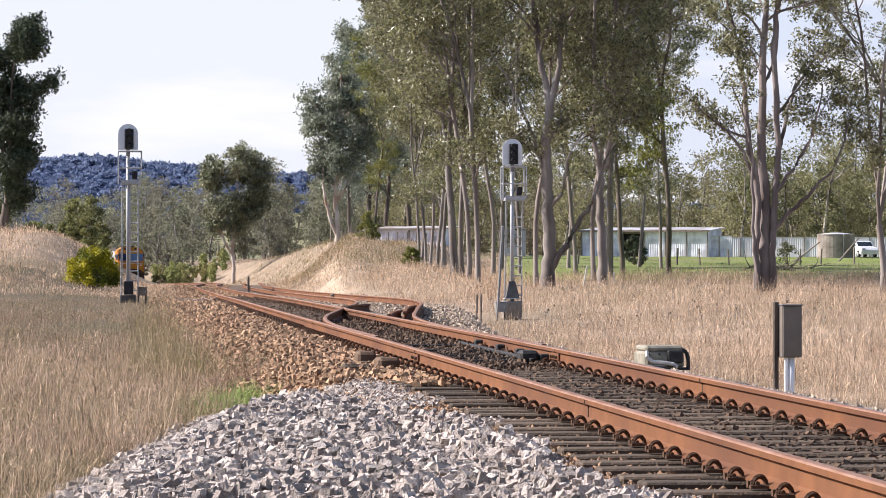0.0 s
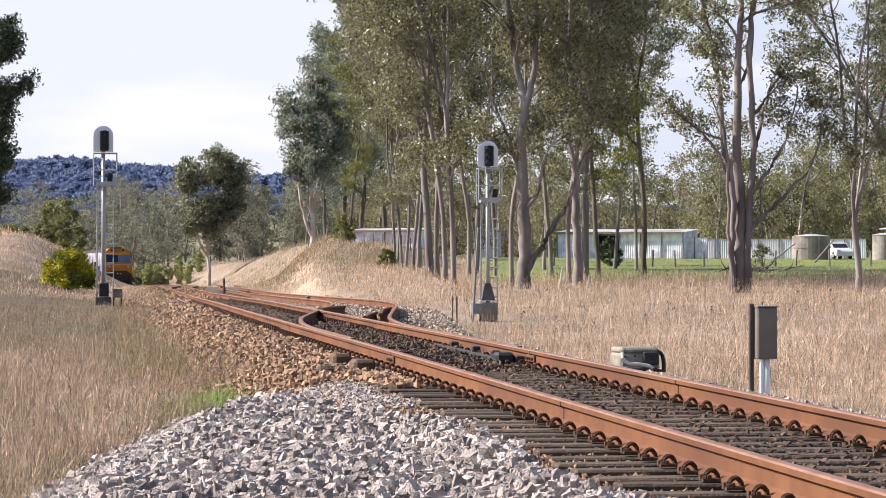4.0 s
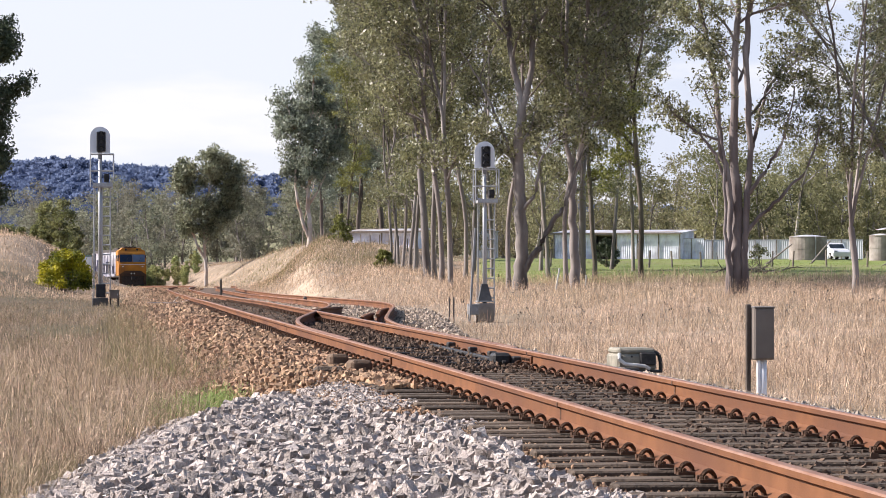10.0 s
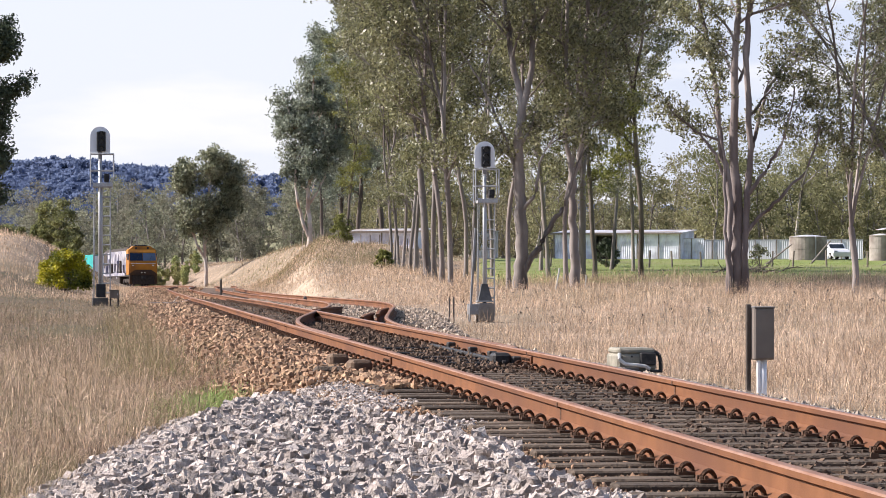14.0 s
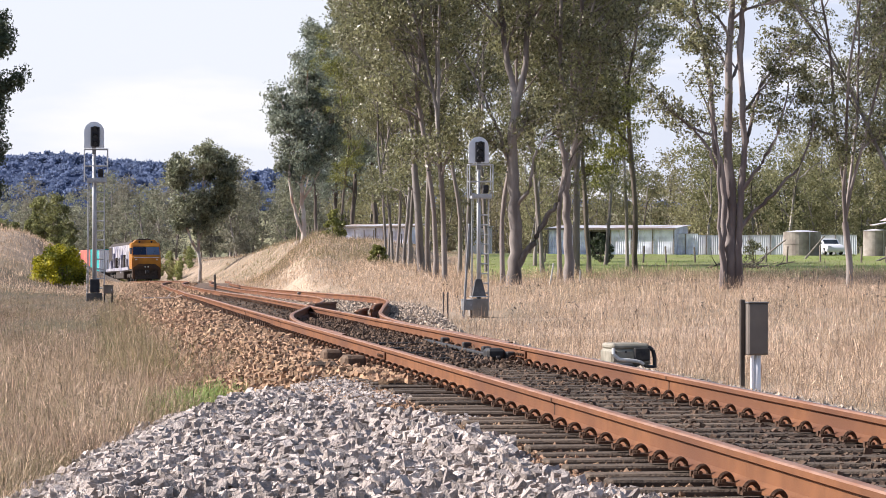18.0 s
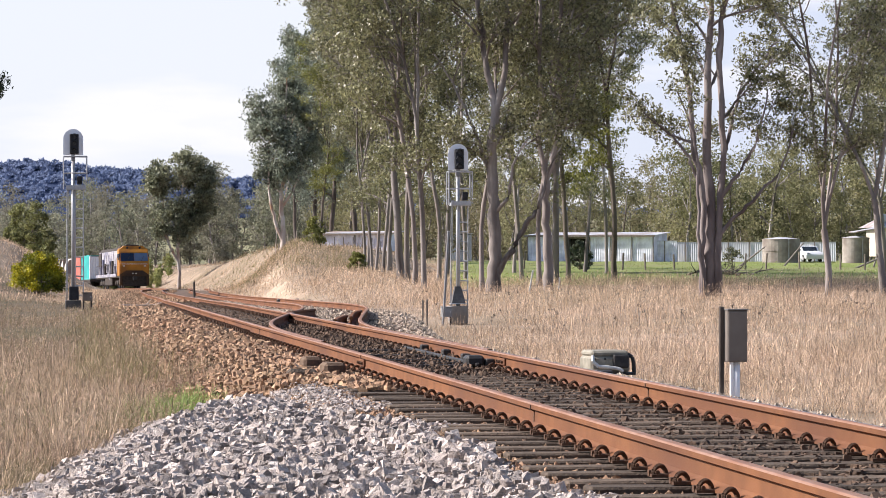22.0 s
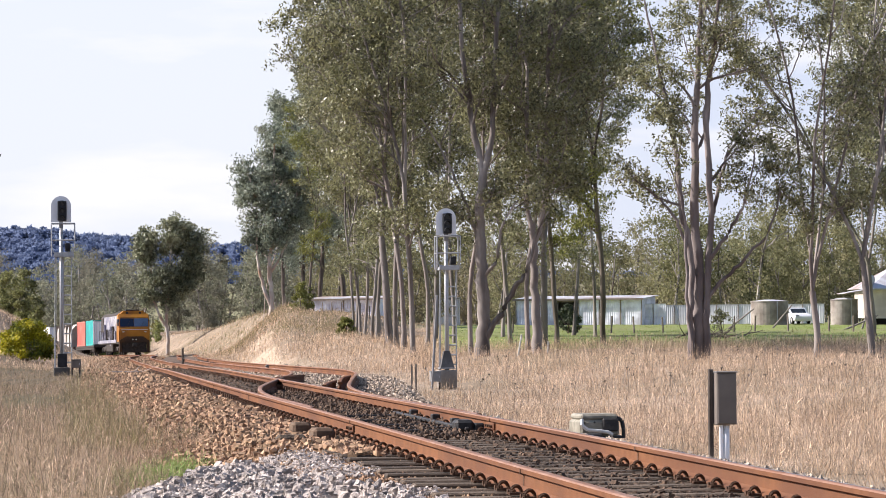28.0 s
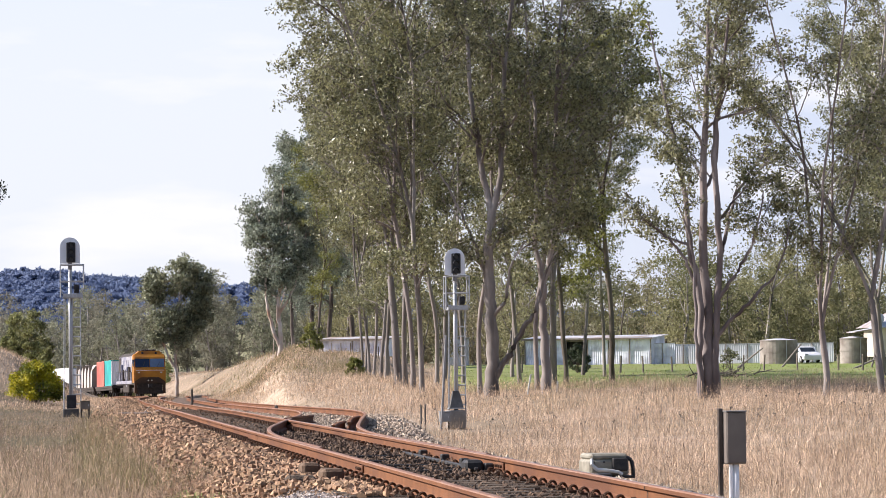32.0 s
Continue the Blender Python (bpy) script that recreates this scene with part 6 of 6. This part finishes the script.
def weeds(seed, n, az, yr, label):
    """Dead brown weed stalks with dark seed heads, standing over the grass."""
    rng = np.random.default_rng(seed)
    y = np.exp(rng.uniform(math.log(yr[0]), math.log(yr[1]), n))
    x = rng.uniform(az[0], az[1], n) * y
    k = x - np.interp(y, S, XC) > side_clear(y) + 0.4
    x, y = x[k], y[k]
    wood, heads = [], []
    for a, b in zip(x, y):
        p, r = grow(rng, (a, b, gz(a, b)), (rng.normal(0, 0.15), rng.normal(0, 0.15), 1), rng.uniform(0.45, 0.7), 0.007, 0.004, 4, 0.1, 0)
        wood.append(tube_np(p, r, 4))
        heads += [p[-1], p[-1] + rng.normal(0, 0.05, 3)]
    ob = thing("dead_weeds", 0, 0, 0, label=label, category="weeds", kind="stuff")
    raw("stalks", *join_np(wood), M["bark_dark"], ob)
    raw("seed_heads", *leaf_cards(np.array(heads), 7, 0.03, 0.04, 0.028, rng), M["bark_dark"], ob)


weeds(41, 90, (0.10, 0.30), (75, 132), "dead brown weed stalks with dark seed heads")


# ---- ballast stones ----
CUBE = np.array([(a, b, c) for a in (-0.82, 0.82) for b in (-0.82, 0.82) for c in (-0.82, 0.82)])
CUBE_F = np.array([(0, 1, 3), (0, 3, 2), (4, 6, 7), (4, 7, 5), (0, 4, 5), (0, 5, 1), (2, 3, 7), (2, 7, 6), (0, 2, 6), (0, 6, 4), (1, 5, 7), (1, 7, 3)])
OCTA = np.array([(1.2, 0, 0), (-1.2, 0, 0), (0, 1.2, 0), (0, -1.2, 0), (0, 0, 1.2), (0, 0, -1.2)])
OCTA_F = np.array([(0, 2, 4), (2, 1, 4), (1, 3, 4), (3, 0, 4), (2, 0, 5), (1, 2, 5), (3, 1, 5), (0, 3, 5)])


def stones(name, x, y, lift, size, material, seed, label, small=False):
    """Sharp broken stones lying on the ground, half of them bedded in it."""
    rng = np.random.default_rng(seed)
    n = len(x)
    C, F = (OCTA, OCTA_F) if small else (CUBE, CUBE_F)
    q = len(C)
    v = C[None] * rng.uniform(0.72, 1.2, (n, q, 1)) + rng.normal(0, 0.18 if small else 0.13, (n, q, 3))
    v *= (size * rng.uniform(0.45, 1.6, n))[:, None, None] * rng.uniform(0.55, 1.25, (n, 1, 3))
    a, b = rng.uniform(0, 6.28, n), rng.uniform(0, 3.14, n)
    ca, sa, cb, sb = np.cos(a), np.sin(a), np.cos(b), np.sin(b)
    R = np.stack([np.stack([ca, -sa * cb, sa * sb], -1), np.stack([sa, ca * cb, -ca * sb], -1), np.stack([0 * ca, sb, cb], -1)], 1)
    v = np.einsum("nij,nkj->nki", R, v)
    v += np.stack([x, y, ground_z(x, y) + lift * rng.uniform(-0.3, 1.0, n)], -1)[:, None]
    f = (F[None] + (np.arange(n) * q)[:, None, None]).reshape(-1, 3)
    ob = raw(name, v.reshape(-1, 3), f, M[material])
    return tagged(ob, label, "ballast", kind="stuff")


def scatter(seed, n, yr, orange, keep=None, power=1.0):
    rng = np.random.default_rng(seed)
    y = yr[0] + (yr[1] - yr[0]) * rng.random(n) ** power
    o = rng.uniform(*orange, n)
    x = o + np.interp(y, S, XC)
    k = np.ones(n, bool) if keep is None else keep(x, y, o)
    return x[k], y[k]


heap_edge = lambda x, y: (x > heap_line(y) + 0.12 * fbm(x, y, 1.2, 8)) & (x < 2.5 - 0.55 * sm(y, 21, 28.5) + 0.24 * fbm(x, y, 0.9, 5))
x, y = scatter(1, 42000, (14.5, 30.3), (-4.9, -1.2), lambda x, y, o: heap_edge(x, y))
stones("grey_ballast", x, y, 0.12, 0.025, "stone_grey", 21, "heap of fresh sharp grey ballast stones")
x, y = scatter(2, 16000, (14.5, 37), (-1.95, -1.15), lambda x, y, o: (fbm(x, y, 0.8, 3) > -0.3 + 0.8 * sm(o, -1.6, -1.1)) & (y < 32 + 5 * (o > -1.5)))
stones("grey_ballast", x, y, 0.02, 0.0155, "stone_grey", 22, "grey ballast stones along the sleeper ends")
x, y = scatter(12, 9000, (13, 32), (-1.9, -0.9))
stones("rusty_ballast", x, y, 0.02, 0.013, "stone_rust", 32, "small rust-brown stones between the sleeper ends", True)
x, y = scatter(3, 25000, (29, 75), (-3.1, -0.95), lambda x, y, o: (y > 31.0) | (o > -1.3), 1.3)
stones("rusty_ballast", x, y, 0.07, 0.0245, "stone_rust", 23, "rust-brown ballast stones on the shoulder of the line")
x, y = scatter(4, 6500, (75, 180), (-3.1, -0.9))
stones("rusty_ballast", x, y, 0.05, 0.045, "stone_rust", 24, "rust-brown ballast stones on the shoulder of the line", True)
x, y = scatter(15, 3500, (-4, 14.5), (-2.6, 2.3))
stones("rusty_ballast", x, y, 0.04, 0.026, "stone_rust", 35, "rust-brown ballast stones round the sleepers", True)
x, y = scatter(14, 7000, (140, 335), (-2.4, 1.5))
stones("rusty_ballast", x, y, 0.05, 0.06, "stone_rust", 34, "rust-brown ballast stones far along the line", True)
x, y = scatter(5, 15000, (11, 46), (-0.64, 0.68))
stones("dark_ballast", x, y, 0.035, 0.0165, "stone_dark", 25, "dark oily ballast stones between the rails")
x, y = scatter(13, 7000, (33, 58), (-0.62, 0.66))
stones("dark_ballast", x, y, 0.10, 0.021, "stone_dark", 33, "dark oily ballast stones between the rails", True)
x, y = scatter(6, 9000, (46, 170), (-0.62, 0.62), None, 1.4)
stones("dark_ballast", x, y, 0.04, 0.028, "stone_dark", 26, "dark oily ballast stones between the rails", True)
x, y = scatter(7, 26000, (42, 150), (0.95, 7.0), lambda x, y, o: o < 2.45 - 1.3 * sm(y, 110, 150) + np.interp(y, S, SIDE) + 0.2 * fbm(x, y, 0.6, 1))
stones("pale_ballast", x, y, 0.06, 0.024, "stone_pale", 27, "pale ballast stones round the siding", True)
x, y = scatter(8, 9000, (15, 42), (0.95, 2.6), lambda x, y, o: o < 2.4 + 0.3 * fbm(x, y, 0.6, 1))
stones("pale_ballast", x, y, 0.03, 0.017, "stone_pale", 28, "pale ballast stones beyond the far rail", True)

# ---- sleepers and clips ----
PITCH = 0.6
rng = np.random.default_rng(77)
bm = boxes((0, 0, 0, 2.72, 0.23, 0.13), bevel=0.012)
sl = part("sleeper", bm, M["sleeper"], track)
sleeper_me = sl.data
bpy.data.objects.remove(sl)
cl = bmesh.new()
arc = [(-0.022 + 0.040 * math.cos(a), 0.025 * math.cos(a), 0.010 + 0.042 * math.sin(a)) for a in np.linspace(0, math.pi, 8)]
for a, b in zip(arc, arc[1:]):
    rod(cl, a, b, 0.0135, 5)
box(cl, -0.015, 0, 0.002, 0.12, 0.12, 0.016)
box(cl, -0.065, 0.02, 0.014, 0.03, 0.05, 0.03)
rod(cl, (-0.04, -0.05, 0.02), (-0.04, 0.05, 0.02), 0.012, 6)
clip = part("clip", cl, M["clip"], track)
clip_me = clip.data
bpy.data.objects.remove(clip)
for i in range(-21, 235):
    s = 9.3 + i * PITCH
    x, y, z, k = line_at(s)
    wide = 0.5 * np.interp(s, [41, 56, 80], [0, 1.3, 1.3])
    ob = link("sleeper", sleeper_me, track)
    ob.matrix_local = pose(x + rng.normal(0, 0.02), y, z - 0.182 - 0.065, 0, rng.normal(0, 0.3), -math.degrees(k) + rng.normal(0, 0.5))
    if 0 <= i < 72:
        for sx in (-1, 1):
            for sd in (-1, 1):
                ob = link("clip", clip_me, track)
                ob.matrix_local = pose(x + sx * GAUGE + sd * 0.088, y, z - 0.166, 0, 0, 0 if sd < 0 else 180)
plates = []
for i in range(72, 190):
    s = 9.3 + i * PITCH
    for sx in (-1, 1):
        x, y, z, k = line_at(s, sx * GAUGE - 0.09)
        v = np.array([(a, b, c) for a in (-0.05, 0.04) for b in (-0.06, 0.06) for c in (-0.16, -0.10)]) + np.array([x, y, z])
        plates.append((v, np.array([(0, 1, 3, 2), (4, 6, 7, 5), (0, 4, 5, 1), (2, 3, 7, 6), (1, 5, 7, 3)])))
ob = raw("clip_rest", *join_np(plates), M["clip"], track)
tagged(ob, kind="stuff")
for i in range(110):
    s = 57 + i * 0.7
    x, y, z, k = line_at(s)
    ob = link("sleeper", sleeper_me, siding)
    ob.matrix_local = pose(x + np.interp(s, S, SIDE) + 0.075, y, z - 0.20 - 0.065, 0, 0, -math.degrees(k) + rng.normal(0, 0.6))

# joints in the rails
HALF_OUT = [(a * 1.02 + 0.004 * (1 if a > 0 else -1), z * 1.0 - 0.002) for a, z in SECTION]
for s, off in ((22.2, -GAUGE), (34.2, -GAUGE), (50.6, -GAUGE), (61.0, -GAUGE), (34.4, GAUGE), (26.0, GAUGE)):
    x, y, z, k = line_at(s)
    ob = part("joint", prism(HALF_OUT, 0.03, "y", -0.015), M["clip"], track)
    ob.matrix_local = pose(x + off, y, z - 0.004)
for s, off in ((34.2, -GAUGE), (34.4, GAUGE)):
    x, y, z, k = line_at(s)
    for sd in (-1, 1):
        fp = part("fishplate", boxes((0, 0, 0, 0.022, 0.56, 0.075), bevel=0.006), M["rail_side"], track)
        fp.matrix_local = pose(x + off + sd * 0.022, y, z - 0.09)
        for i in range(4):
            part("bolt", rod(bmesh.new(), (0.008 * sd, -0.2 + 0.133 * i, 0), (0.035 * sd, -0.2 + 0.133 * i, 0), 0.016, 6), M["clip"], fp)

motions()
